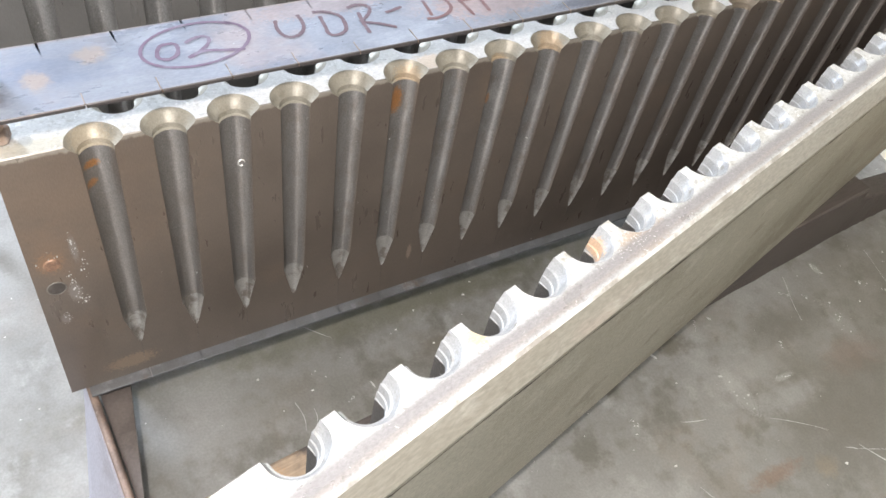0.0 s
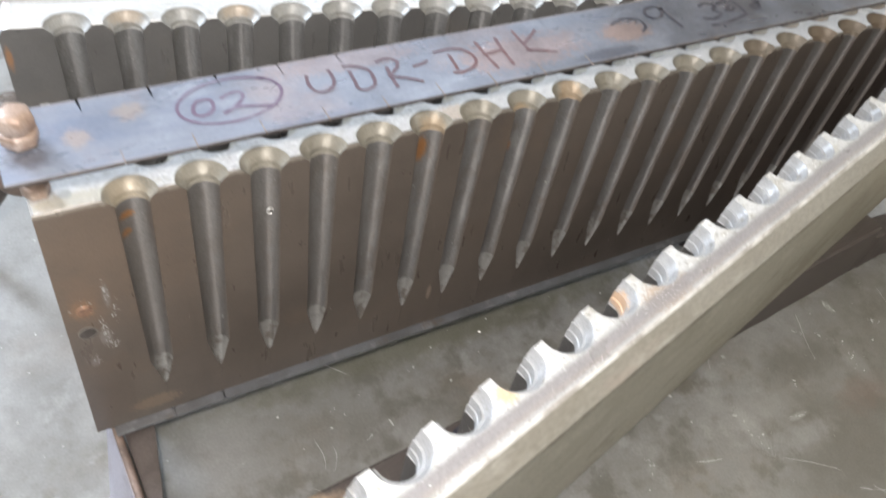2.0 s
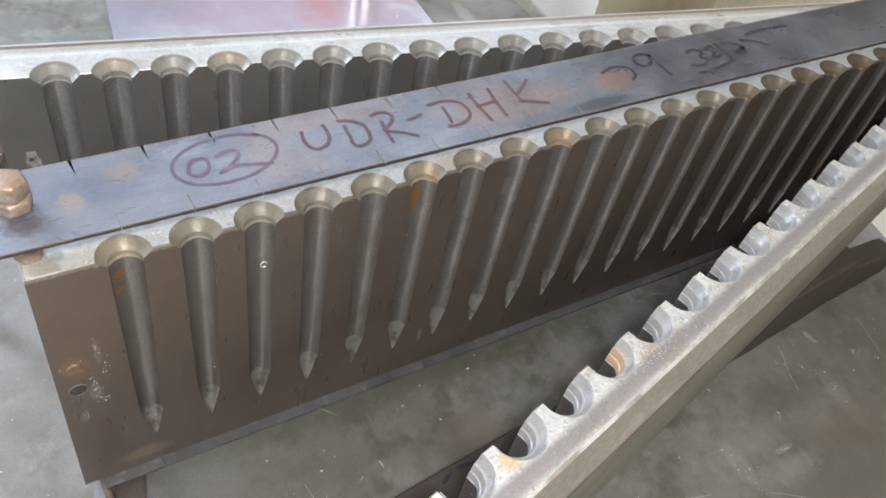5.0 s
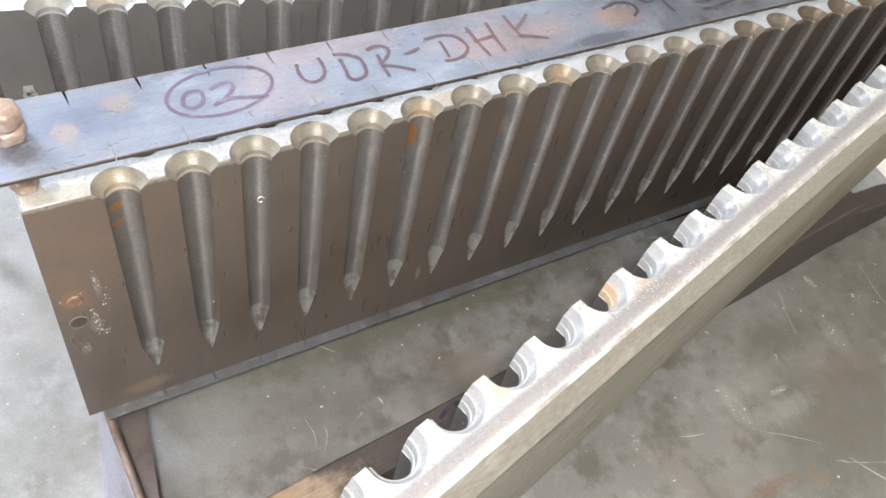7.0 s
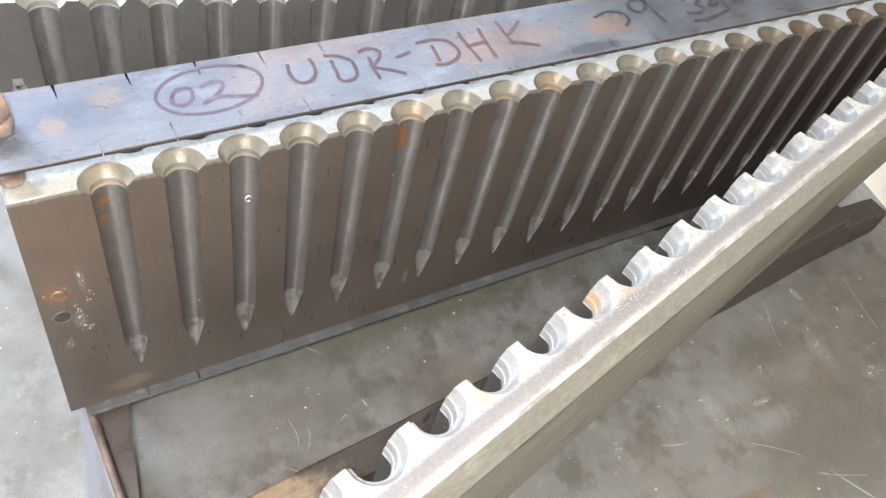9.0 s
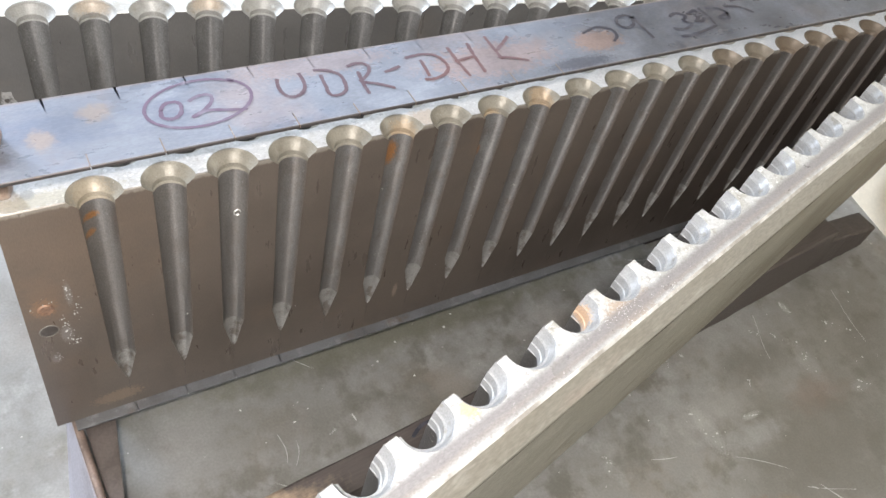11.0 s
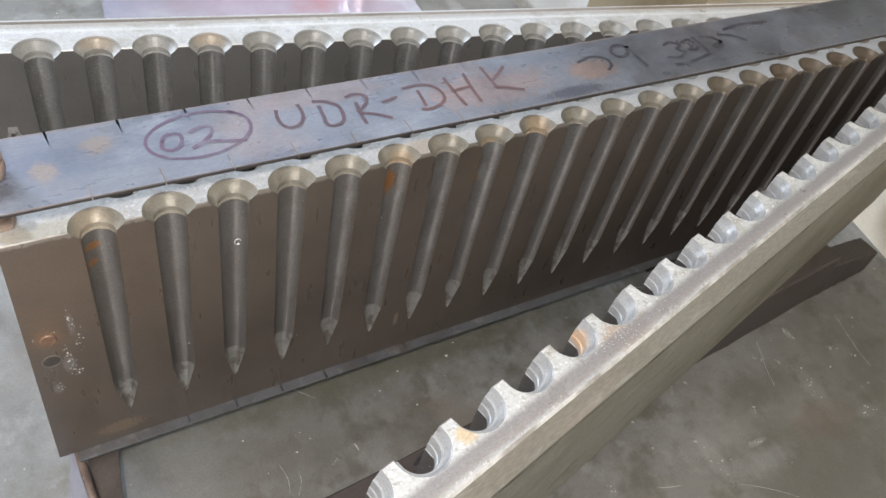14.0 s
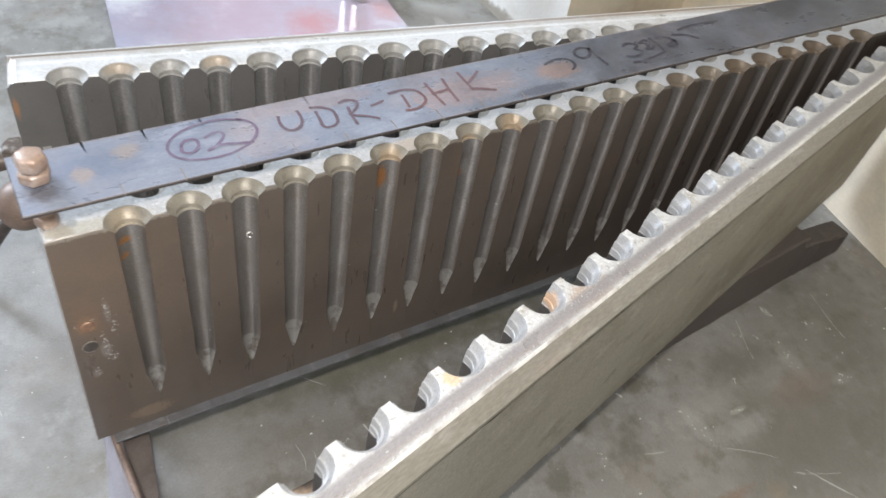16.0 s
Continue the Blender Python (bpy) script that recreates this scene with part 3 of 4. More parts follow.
        if up > 0:
            cut = soft - math.sqrt(max(0.0, soft * soft - up * up))
            v.co.x = min(max(v.co.x, cut), length - cut)
    made = []
    for (kind, _), faces in sorted(pieces.items()):
        sub = bmesh.new()
        twin = {}
        for f in faces:
            for v in f.verts:
                if v not in twin:
                    twin[v] = sub.verts.new(v.co)
            sub.faces.new([twin[v] for v in f.verts]).material_index = 0 if f.material_index in (1, 2) else 1
        made.append((kind, sub))
    bmesh.ops.delete(bm, geom=[f for faces in pieces.values() for f in faces], context="FACES")
    ob = finish(name, bm, mats, smooth=32)
    for kind, sub in made:
        part(kind, sub, mats[2] if kind == "cup" else [mats[1], mats[6]], ob, "greasy countersunk cup" if kind == "cup" else "", 40)
    return ob


Z0 = 0.070
A_X0 = -0.0565
N = 21
# soft dark far-end blobs on face, grooves, cups: rust browns and painted light falloff
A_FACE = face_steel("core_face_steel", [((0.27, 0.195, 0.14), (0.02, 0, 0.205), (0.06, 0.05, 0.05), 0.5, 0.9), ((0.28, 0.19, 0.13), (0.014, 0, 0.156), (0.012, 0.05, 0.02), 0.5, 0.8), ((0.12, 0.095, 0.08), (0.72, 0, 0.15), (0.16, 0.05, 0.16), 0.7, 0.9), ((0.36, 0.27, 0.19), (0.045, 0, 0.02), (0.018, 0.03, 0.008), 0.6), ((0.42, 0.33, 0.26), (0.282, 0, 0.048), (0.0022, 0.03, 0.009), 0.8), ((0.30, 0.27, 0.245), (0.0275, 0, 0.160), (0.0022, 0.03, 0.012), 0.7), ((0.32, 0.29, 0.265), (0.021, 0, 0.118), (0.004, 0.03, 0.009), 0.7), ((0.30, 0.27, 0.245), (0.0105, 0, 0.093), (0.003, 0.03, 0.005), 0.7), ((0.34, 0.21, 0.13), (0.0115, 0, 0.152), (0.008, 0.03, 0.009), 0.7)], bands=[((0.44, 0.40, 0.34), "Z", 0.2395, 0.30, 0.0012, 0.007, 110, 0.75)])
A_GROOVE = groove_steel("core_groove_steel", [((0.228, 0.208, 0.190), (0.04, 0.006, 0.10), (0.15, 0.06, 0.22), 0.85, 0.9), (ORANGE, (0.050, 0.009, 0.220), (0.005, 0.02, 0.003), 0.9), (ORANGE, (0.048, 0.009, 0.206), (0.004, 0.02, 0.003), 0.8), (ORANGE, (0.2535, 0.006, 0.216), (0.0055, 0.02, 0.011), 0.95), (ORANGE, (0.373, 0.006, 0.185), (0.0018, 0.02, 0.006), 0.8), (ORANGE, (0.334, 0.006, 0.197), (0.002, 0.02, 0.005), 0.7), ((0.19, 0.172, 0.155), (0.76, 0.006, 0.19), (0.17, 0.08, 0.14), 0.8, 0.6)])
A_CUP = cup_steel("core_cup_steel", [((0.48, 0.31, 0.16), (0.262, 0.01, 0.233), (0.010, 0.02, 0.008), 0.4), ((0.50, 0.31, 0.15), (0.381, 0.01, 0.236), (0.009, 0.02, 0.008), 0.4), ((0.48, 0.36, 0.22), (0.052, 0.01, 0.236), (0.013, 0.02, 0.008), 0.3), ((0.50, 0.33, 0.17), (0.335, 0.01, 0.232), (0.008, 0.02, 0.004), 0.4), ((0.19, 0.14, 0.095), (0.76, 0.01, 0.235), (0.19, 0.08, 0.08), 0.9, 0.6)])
# the large pale blob paints daylight on the top's far half
A_TOP = top_steel("core_top_steel", [((0.72, 0.722, 0.72), (0.62, 0.012, 0.243), (0.42, 0.05, 0.05), 0.85, 0.6), ((0.50, 0.38, 0.26), (0.278, 0.008, 0.243), (0.016, 0.008, 0.02), 0.6), ((0.48, 0.44, 0.33), (0.03, 0.006, 0.243), (0.04, 0.006, 0.02), 0.6), ((0.30, 0.30, 0.29), (0.020, 0.012, 0.243), (0.004, 0.004, 0.01), 0.8)], base=(0.55, 0.546, 0.534), pale=(0.71, 0.708, 0.698))
B_FACE = face_steel("leaf_face_steel", [(ORANGE, (0.003, 0, 0.218), (0.0022, 0.01, 0.009), 0.6, 0.3)], (0.182, 0.177, 0.170))
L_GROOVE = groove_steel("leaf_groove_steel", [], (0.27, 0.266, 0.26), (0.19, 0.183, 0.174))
# near-black, so the colour carries the deep shade in the open leaf's grooves
C_GROOVE = groove_steel("shaded_groove_steel", [], (0.09, 0.085, 0.08), (0.08, 0.075, 0.07))
B_CUP = cup_steel("leaf_cup_steel", [((0.46, 0.35, 0.24), (0.085, 0.01, 0.240), (0.012, 0.02, 0.004), 0.5), ((0.46, 0.35, 0.24), (0.165, 0.01, 0.240), (0.012, 0.02, 0.004), 0.55)], (0.33, 0.325, 0.305), (0.47, 0.465, 0.445))
B_TOP = top_steel("leaf_top_steel", [], bands=[((0.44, 0.39, 0.33), "Y", 0.0290, 0.0345, 0.0016, 0.007, 22, 0.6), ((0.82, 0.81, 0.79), "Y", 0.0235, 0.0265, 0.0012, 0.006, 16, 0.6), ((0.42, 0.40, 0.37), "X", -0.1, 0.010, 0.005, 0.020, 60, 0.8)], base=(0.62, 0.622, 0.62), pale=(0.76, 0.762, 0.76), fleck=0.15)
B_EDGE = material("rubbed_leaf_edge", (0.74, 0.73, 0.71), 0.33, 0.35, [((0.44, 0.36, 0.29), 9, 0.50, 0.66, 0.7, 7.2, 1), ((0.84, 0.83, 0.81), 40, 0.52, 0.66, 0.7, 7.6, 1), ((0.34, 0.30, 0.26), 120, 0.63, 0.70, 0.5, 7.9)], 0.12, 700, 0.2, 600, (0.2, 1, 1), bands=[((0.23, 0.165, 0.115), "Y", 0.0335, 0.0430, 0.0010, 0.0035, 14, 0.92)])
# rust by one cup of the open leaf, and a worn band along its outer edge
C_RUST = 0.6890
C_CUP = cup_steel("open_leaf_cup_steel", [((0.55, 0.34, 0.19), (C_RUST + 0.004, 0.008, 0.232), (0.009, 0.012, 0.006), 0.75)], (0.33, 0.327, 0.32), (0.42, 0.417, 0.41))
C_TOP = top_steel("open_leaf_top_steel", [((0.42, 0.32, 0.24), (C_RUST - 0.016, 0.022, 0.243), (0.020, 0.010, 0.02), 0.85), ((0.60, 0.46, 0.27), (0.800, 0.012, 0.243), (0.006, 0.006, 0.02), 0.8)], bands=[((0.255, 0.238, 0.236), "Y", 0.0195, 0.0300, 0.0028, 0.006, 26, 0.92), ((0.47, 0.37, 0.29), "Y", 0.0262, 0.0290, 0.0012, 0.010, 18, 0.15)])
C_EDGE = material("pale_worn_chamfer", (0.31, 0.296, 0.262), 0.45, 0.3, [((0.27, 0.252, 0.212), 16, 0.42, 0.66, 0.85, 7.0, 1), ((0.48, 0.465, 0.43), 90, 0.54, 0.70, 0.5, 8.0, 1), ((0.40, 0.34, 0.30), 30, 0.56, 0.70, 0.6, 8.7, 1), ((0.22, 0.20, 0.17), 170, 0.64, 0.71, 0.6, 8.4)], 0.16, 700, 0.3, 600, (0.25, 1, 1))
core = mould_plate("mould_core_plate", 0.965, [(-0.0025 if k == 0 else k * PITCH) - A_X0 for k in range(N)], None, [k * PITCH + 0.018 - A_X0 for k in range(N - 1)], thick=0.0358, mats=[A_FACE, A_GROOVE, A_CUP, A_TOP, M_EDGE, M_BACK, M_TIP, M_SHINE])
for v in core.data.vertices:
    if v.co.x < 0.001:
        v.co.x -= 0.0025 * (1 - v.co.z / H_PLATE)
    if v.co.z < 0.001:
        v.co.z = 0.0034
core.matrix_world = pose(A_X0, 0, Z0)
tagged(core, "brown steel mould plate with half-round pointed grooves on both faces", "mould plate", "grooved mould plates")

# swung-open front leaf: grooves towards the core, plain oily side outwards
C_ANG = 14.5
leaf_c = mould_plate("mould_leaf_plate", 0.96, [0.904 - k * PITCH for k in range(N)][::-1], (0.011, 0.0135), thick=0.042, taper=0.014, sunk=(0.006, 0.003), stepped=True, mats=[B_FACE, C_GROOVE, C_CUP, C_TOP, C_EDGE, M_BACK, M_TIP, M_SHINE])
leaf_c.matrix_world = pose(0.9027, 0.0024, 0.3215 - H_PLATE, 0, 0, 180 + C_ANG)
tagged(leaf_c, "swung-open steel mould leaf with bright cupped top edge and oily side", "mould plate", "grooved mould plates")
seam = bmesh.new()
rnd = random.Random(8)
row = []
for i in range(97):
    x = 0.01 * i
    z = H_PLATE - 0.0175 + 0.0006 * math.sin(i * 0.7) + rnd.uniform(-0.0003, 0.0003)
    w = 0.0004 + 0.0016 * max(0.0, noise.noise((x * 45, 3, 1)))
    row.append([seam.verts.new((x, 0.0421, z - w)), seam.verts.new((x, 0.0421, z + w))])
for p, q in zip(row, row[1:]):
    seam.faces.new((p[0], p[1], q[1], q[0]))
part("seam", seam, M_DARKHOLE, leaf_c, "thin dark seam along the side", 0)
B_ANG = -9.55
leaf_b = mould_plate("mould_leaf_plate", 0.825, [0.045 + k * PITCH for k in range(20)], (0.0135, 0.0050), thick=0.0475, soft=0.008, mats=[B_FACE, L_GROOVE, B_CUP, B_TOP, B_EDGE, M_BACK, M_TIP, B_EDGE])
leaf_b.matrix_world = pose(-0.0459, 0.1872, 0.3135 - H_PLATE, 0, 0, B_ANG)
tagged(leaf_b, "grey steel mould leaf with worn top edge behind the core", "mould plate", "grooved mould plates")


TO_FRONT = pose(0, 0, 0, 90)  # z axis turned to -y
# dowel pin near the core plate's end; flat dark discs paint the holes' shade
M_PIN = material("rusted_pin", (0.36, 0.215, 0.14), 0.45, 0.3, [((0.20, 0.13, 0.10), 160, 0.45, 0.62, 0.9, 47.0), ((0.62, 0.52, 0.44), 260, 0.60, 0.68, 0.8, 48.0)], 0.15, 900, 0.5, 600)
part("dowel_pin", lathe_bm([(0.0054, 0), (0.0053, 0.0012), (0.0045, 0.0020), (0.0030, 0.0016), (0.0014, 0.0021)], 20, pose(0.0125, 0.001, 0.150) @ TO_FRONT), M_PIN, core, "rusty sunken dowel pin")
part("drilled_hole", lathe_bm([(0.0056, 0), (0.0054, 0.0003), (0.0040, 0.0004)], 24, pose(0.0110, 0.0002, 0.1265) @ TO_FRONT), M_POCKET, core, "dark drilled hole")
rim = lathe_bm([(0.0054, 0), (0.0055, 0.0003), (0.0058, 0.0004), (0.0062, 0.0002), (0.0063, 0)], 28, pose(0.0110, -0.00005, 0.1265) @ TO_FRONT)
bmesh.ops.delete(rim, geom=[f for f in rim.faces if len(f.verts) > 4], context="FACES")
part("hole_rim", rim, M_EDGE, core, "worn rim of the drilled hole")
part("dowel_hole", lathe_bm([(0.0047, 0), (0.0046, 0.0006), (0.004, 0.0009)], 24, pose(0.0168, 0.0003, 0.155) @ TO_FRONT), M_DARKHOLE, leaf_b, "small dark dowel hole")


def ground_patch(parent, outline, y, seed):
    """Ragged bright patch, ground flat round a hole; outline: half widths (left, right) from bottom to top."""
    rnd = random.Random(seed)
    bm = bmesh.new()
    row = []
    n = 16
    for i in range(n + 1):
        u = i / n * (len(outline) - 1)
        k = min(int(u), len(outline) - 2)
        a, b = outline[k], outline[k + 1]
        x0, x1, z = (a[q] + (b[q] - a[q]) * (u - k) for q in range(3))
        row.append([bm.verts.new((x0 + rnd.uniform(-0.0007, 0.0007), y, z)), bm.verts.new((x1 + rnd.uniform(-0.0007, 0.0007), y, z + rnd.uniform(-0.0005, 0.0005)))])
    for p, q in zip(row, row[1:]):
        bm.faces.new((p[0], p[1], q[1], q[0]))
    return part("ground_patch", bm, M_GROUND, parent, "bright ground patch round the dowel hole", 0)


ground_patch(leaf_b, [(0.0115, 0.0315, 0.126), (0.0105, 0.0285, 0.142), (0.0115, 0.0245, 0.160), (0.0145, 0.0205, 0.177)], -0.0003, 3)
part("scrape_mark", lathe_bm([(0.0019, 0), (0.0017, 0.0005)], 9, pose(0.0168, -0.0002, 0.169) @ TO_FRONT), M_POCKET, leaf_b, "dark punch mark")


def spatter(parent, clusters, y, seed):
    """Tiny raised flakes of bright metal in loose clusters on a front face."""
    rnd = random.Random(seed)
    bm = bmesh.new()
    for cx, cz, sx, sz, n in clusters:
        for _ in range(n):
            x, z = rnd.gauss(cx, sx), rnd.gauss(cz, sz)
            r = rnd.choice((0.0002, 0.0003, 0.0004, 0.0006))
            a = rnd.uniform(0, 6.28)
            ring = [bm.verts.new((x + r * rnd.uniform(0.4, 1.5) * math.cos(a - q * 1.2566), y, z + r * rnd.uniform(0.5, 2.2) * math.sin(a - q * 1.2566))) for q in range(5)]
            top = bm.verts.new((x, y - r * 0.6, z))
            for q in range(5):
                bm.faces.new((ring[q], ring[(q + 1) % 5], top))
    bmesh.ops.recalc_face_normals(bm, faces=bm.faces[:])
    ob = part("weld_spatter", bm, M_CHIP, parent, smooth=0)
    tagged(ob, "bright flecks of weld spatter", kind="stuff")


spatter(core, [(0.0275, 0.163, 0.0010, 0.005, 16), (0.0305, 0.143, 0.0016, 0.006, 14), (0.0215, 0.135, 0.0012, 0.005, 12), (0.0225, 0.120, 0.0012, 0.006, 20), (0.0255, 0.109, 0.0022, 0.0035, 22), (0.0115, 0.094, 0.0016, 0.004, 14), (0.0045, 0.152, 0.0006, 0.001, 3), (0.0125, 0.160, 0.002, 0.004, 4)], -0.0002, 5)
spatter(core, [(0.30, 0.10, 0.14, 0.06, 16), (0.56, 0.10, 0.12, 0.05, 12)], -0.0002, 6)

# a faint scribed line runs on below each groove's point
line_mesh = None
for k in range(N):
    if line_mesh is None:
        ob = part("scribe_line", box_bm(-0.00013, 0.00013, -0.00015, 0.0004, TIP_Z - 0.020, TIP_Z - 0.0005), M_POCKET, core, smooth=0)
        line_mesh = ob.data
    else:
        ob = new("scribe_line", line_mesh)
        ob.parent = core
    ob.location = ((-0.0025 if k == 0 else k * PITCH) - A_X0, 0, 0)

# curled bright shaving caught in a groove
curl = bmesh.new()
rings = []
for i in range(15):
    a = 5.2 * i / 14
    c = Vector((0.0022 * math.cos(a), 0, 0.0026 * math.sin(a)))
    out_dir = c.normalized()
    rings.append([curl.verts.new(c + out_dir * (0.00045 * math.cos(q * 1.5708)) + Vector((0, 0.0007 * math.sin(q * 1.5708), 0))) for q in range(4)])
for p, q in zip(rings, rings[1:]):
    for i in range(4):
        curl.faces.new((p[i], p[(i + 1) % 4], q[(i + 1) % 4], q[i]))
curl.faces.new(rings[0][::-1])
curl.faces.new(rings[-1])
bmesh.ops.recalc_face_normals(curl, faces=curl.faces[:])
curl.transform(pose(0.0838, 0.0042, 0.2648))
tagged(finish("metal_shaving", curl, M_CHIP), "small curled bright metal shaving stuck in a groove", "metal shaving")


def top_flecks(name, parent, clusters, z, seed, mat):
    """Thin ragged flakes lying on a top face, in loose clusters: x, y, spreads, count, main direction."""
    rnd = random.Random(seed)
    bm = bmesh.new()
    for cx, cy, sx, sy, n, turn in clusters:
        for _ in range(n):
            x, y = rnd.gauss(cx, sx), min(max(rnd.gauss(cy, sy), 0.018), 0.0295)
            a = turn + rnd.gauss(0, 0.5)
            ln, w = rnd.uniform(0.0003, 0.0012), rnd.uniform(0.00006, 0.00018)
            ux, uy = math.cos(a), math.sin(a)
            vs = [bm.verts.new((x + ux * ln * p - uy * w * q, y + uy * ln * p + ux * w * q, z)) for p, q in ((-1, 0.1), (-0.3, -1), (0.5, -0.7), (1, 0.1), (0.3, 0.9), (-0.5, 0.7))]
            bm.faces.new(vs)
    ob = part(name, bm, mat, parent, smooth=0)
    tagged(ob, "ragged bright flecks on worn steel", kind="stuff")


top_flecks("bright_fleck", leaf_c, [(C_RUST - 0.012, 0.021, 0.010, 0.004, 70, 2.4), (C_RUST - 0.035, 0.027, 0.02, 0.002, 16, 3.0), (0.80, 0.024, 0.06, 0.004, 14, 3.0)], H_PLATE + 0.0002, 9, M_SHINE)



# ---- notched steel strips ----
def notched_strip(name, x0, x1, y0, y1, z0, z1, front, back, cut, depth_f, depth_b, slant_f=0.0, slant_b=0.0, mats=(M_STRIP, M_STRIPEDGE, M_CHIP)):
    """Flat bar with thin saw cuts in both long edges at the given x places."""
    pts = [(x0, y0)]
    for c in front:
        pts += [(c - cut, y0), (c - cut * 0.6 + slant_f, y0 + depth_f), (c + cut * 0.6 + slant_f, y0 + depth_f), (c + cut, y0)]
    pts += [(x1, y0), (x1, y1)]
    for c in reversed(back):
        wide = cut * 2.6 / (1 + 0.35 * max(0, back.index(c) - 1))  # the first cuts gape
        pts += [(c + max(wide, cut), y1), (c + cut * 0.5 + slant_b, y1 - depth_b), (c - cut * 0.5 + slant_b, y1 - depth_b), (c - max(wide, cut), y1)]
    pts.append((x0, y1))
    bm = bmesh.new()
    e = 0.0005
    mid = (y0 + y1) / 2
    rows = []
    for z, ins in ((z0, 0.0), (z1 - e, 0.0), (z1, e)):
        rows.append([bm.verts.new((x + (ins if abs(x - x0) < 1e-9 else 0), y + (ins if y < mid else -ins), z)) for x, y in pts])
    n = len(pts)
    for a, b in zip(rows, rows[1:]):
        for i in range(n):
            f = bm.faces.new((a[i], a[(i + 1) % n], b[(i + 1) % n], b[i]))
            f.material_index = 2 if 0 < i <= 4 * len(front) and i % 4 else 1
    bm.faces.new(rows[0][::-1])
    bm.faces.new(rows[-1])
    bmesh.ops.triangulate(bm, faces=[q for q in bm.faces if len(q.verts) > 4])
    return finish(name, bm, mats, smooth=0)


ST_TOP, ST_T = 0.3515, 0.0025
strip = notched_strip("marked_steel_strip", -0.0640, 0.95, -0.0150, 0.0460, ST_TOP - ST_T, ST_TOP,
                      [-0.0035 + 0.0397 * k for k in range(22)], [-0.0165 + 0.0402 * k for k in range(23)], 0.00032, 0.0120, 0.0118, -0.0008, 0.0006, (M_STRIP, M_STRIPEDGE, M_CUTWALL))
tagged(strip, "bluish flat steel strip with saw cuts, rust patches and maroon handwriting", "steel strip")
M_BURR = material("tan_burr", (0.27, 0.215, 0.175), 0.5, 0.25, [((0.24, 0.18, 0.14), 200, 0.5, 0.66, 0.7, 27.0), ((0.62, 0.60, 0.58), 300, 0.60, 0.68, 0.6, 27.5)])
rnd = random.Random(21)
for k in range(9):
    length = rnd.uniform(0.009, 0.0125)
    x = -0.0035 + 0.0397 * k
    part("burr", box_bm(x - 0.0006, x, -0.0148, -0.0148 + length, ST_TOP - 0.0002, ST_TOP + 0.00025, 0.0001), M_BURR, strip, "tan burr along a saw cut")
under = notched_strip("lower_steel_strip", -0.0465, 0.90, -0.0085, 0.045, Z0 + 0.0012, Z0 + 0.0030,
                      [k * 0.0402 - 0.001 for k in range(22)], [k * 0.04 for k in range(22)], 0.0005, 0.012, 0.01, mats=(M_DULL, M_DULL, M_DULL))
tagged(under, "dull flat steel strip with saw cuts under the core plate", "steel strip")


# ---- handwriting on the strip ----
def stroke_bm(strokes, width, z, seed=1):
    """Flat marker strokes: each a list of (x, y), smoothed and given a rounded, uneven width."""
    rnd = random.Random(seed)
    bm = bmesh.new()
    for si, pts in enumerate(strokes):
        p = [Vector(q) for q in pts]
        fine = []
        for i in range(len(p) - 1):
            a, b, c, d = p[max(i - 1, 0)], p[i], p[i + 1], p[min(i + 2, len(p) - 1)]
            for j in range(6):
                t = j / 6
                fine.append(0.5 * ((2 * b) + (c - a) * t + (2 * a - 5 * b + 4 * c - d) * t * t + (3 * b - a - 3 * c + d) * t ** 3))
        fine.append(p[-1])
        left, right = [], []
        zz = z + 0.00005 * si
        for i, q in enumerate(fine):
            d = (fine[min(i + 1, len(fine) - 1)] - fine[max(i - 1, 0)])
            d = d.normalized() if d.length > 1e-9 else Vector((1, 0))
            nrm = Vector((-d.y, d.x))
            w = width * (0.5 + 0.08 * rnd.uniform(-1, 1)) * (0.75 if i in (0, len(fine) - 1) else 1)
            left.append(bm.verts.new((*(q + nrm * w), zz)))
            right.append(bm.verts.new((*(q - nrm * w), zz)))
        for i in range(len(fine) - 1):
            bm.faces.new((left[i], right[i], right[i + 1], left[i + 1]))
    return bm


def glyph(strokes, x, y, w, h):
    """Unit strokes (0..1) placed with their lower left corner at x, y."""
    return [[(x + u * w, y + v * h) for u, v in st] for st in strokes]


G0 = [[(0.08, 0.64), (0.0, 0.21), (0.23, 0.0), (0.54, 0.0), (0.85, 0.21), (1.0, 0.64), (0.92, 0.93), (0.62, 1.0), (0.31, 0.93), (0.06, 0.6)]]
G2 = [[(0.06, 0.79), (0.21, 0.95), (0.39, 1.0), (0.48, 0.89), (0.46, 0.66), (0.34, 0.42), (0.18, 0.21), (0.0, 0.05)], [(0.0, 0.06), (0.18, 0.21), (0.39, 0.24), (0.67, 0.11), (1.0, 0.0)]]
GU = [[(0.1, 0.9), (0.0, 0.55), (0.02, 0.24), (0.18, 0.03), (0.47, 0.0), (0.76, 0.14), (0.94, 0.38), (1.0, 0.71), (0.98, 1.0)]]
GD_SMALL = [[(0.2, 0.81), (0.15, 0.59), (0.12, 0.33)], [(0.0, 1.0), (0.4, 0.96), (0.73, 0.85), (1.0, 0.67), (1.0, 0.41), (0.87, 0.15), (0.55, 0.02), (0.2, 0.02), (0.07, 0.15), (0.13, 0.36)]]
GR = [[(0.23, 0.74), (0.16, 0.39), (0.14, 0.0)], [(0.0, 0.94), (0.27, 1.0), (0.5, 0.97), (0.64, 0.85), (0.55, 0.68), (0.32, 0.52), (0.09, 0.42)], [(0.14, 0.39), (0.55, 0.26), (1.0, 0.03)]]
GDASH = [[(0.0, 0.0), (0.46, 0.33), (1.0, 1.0)]]
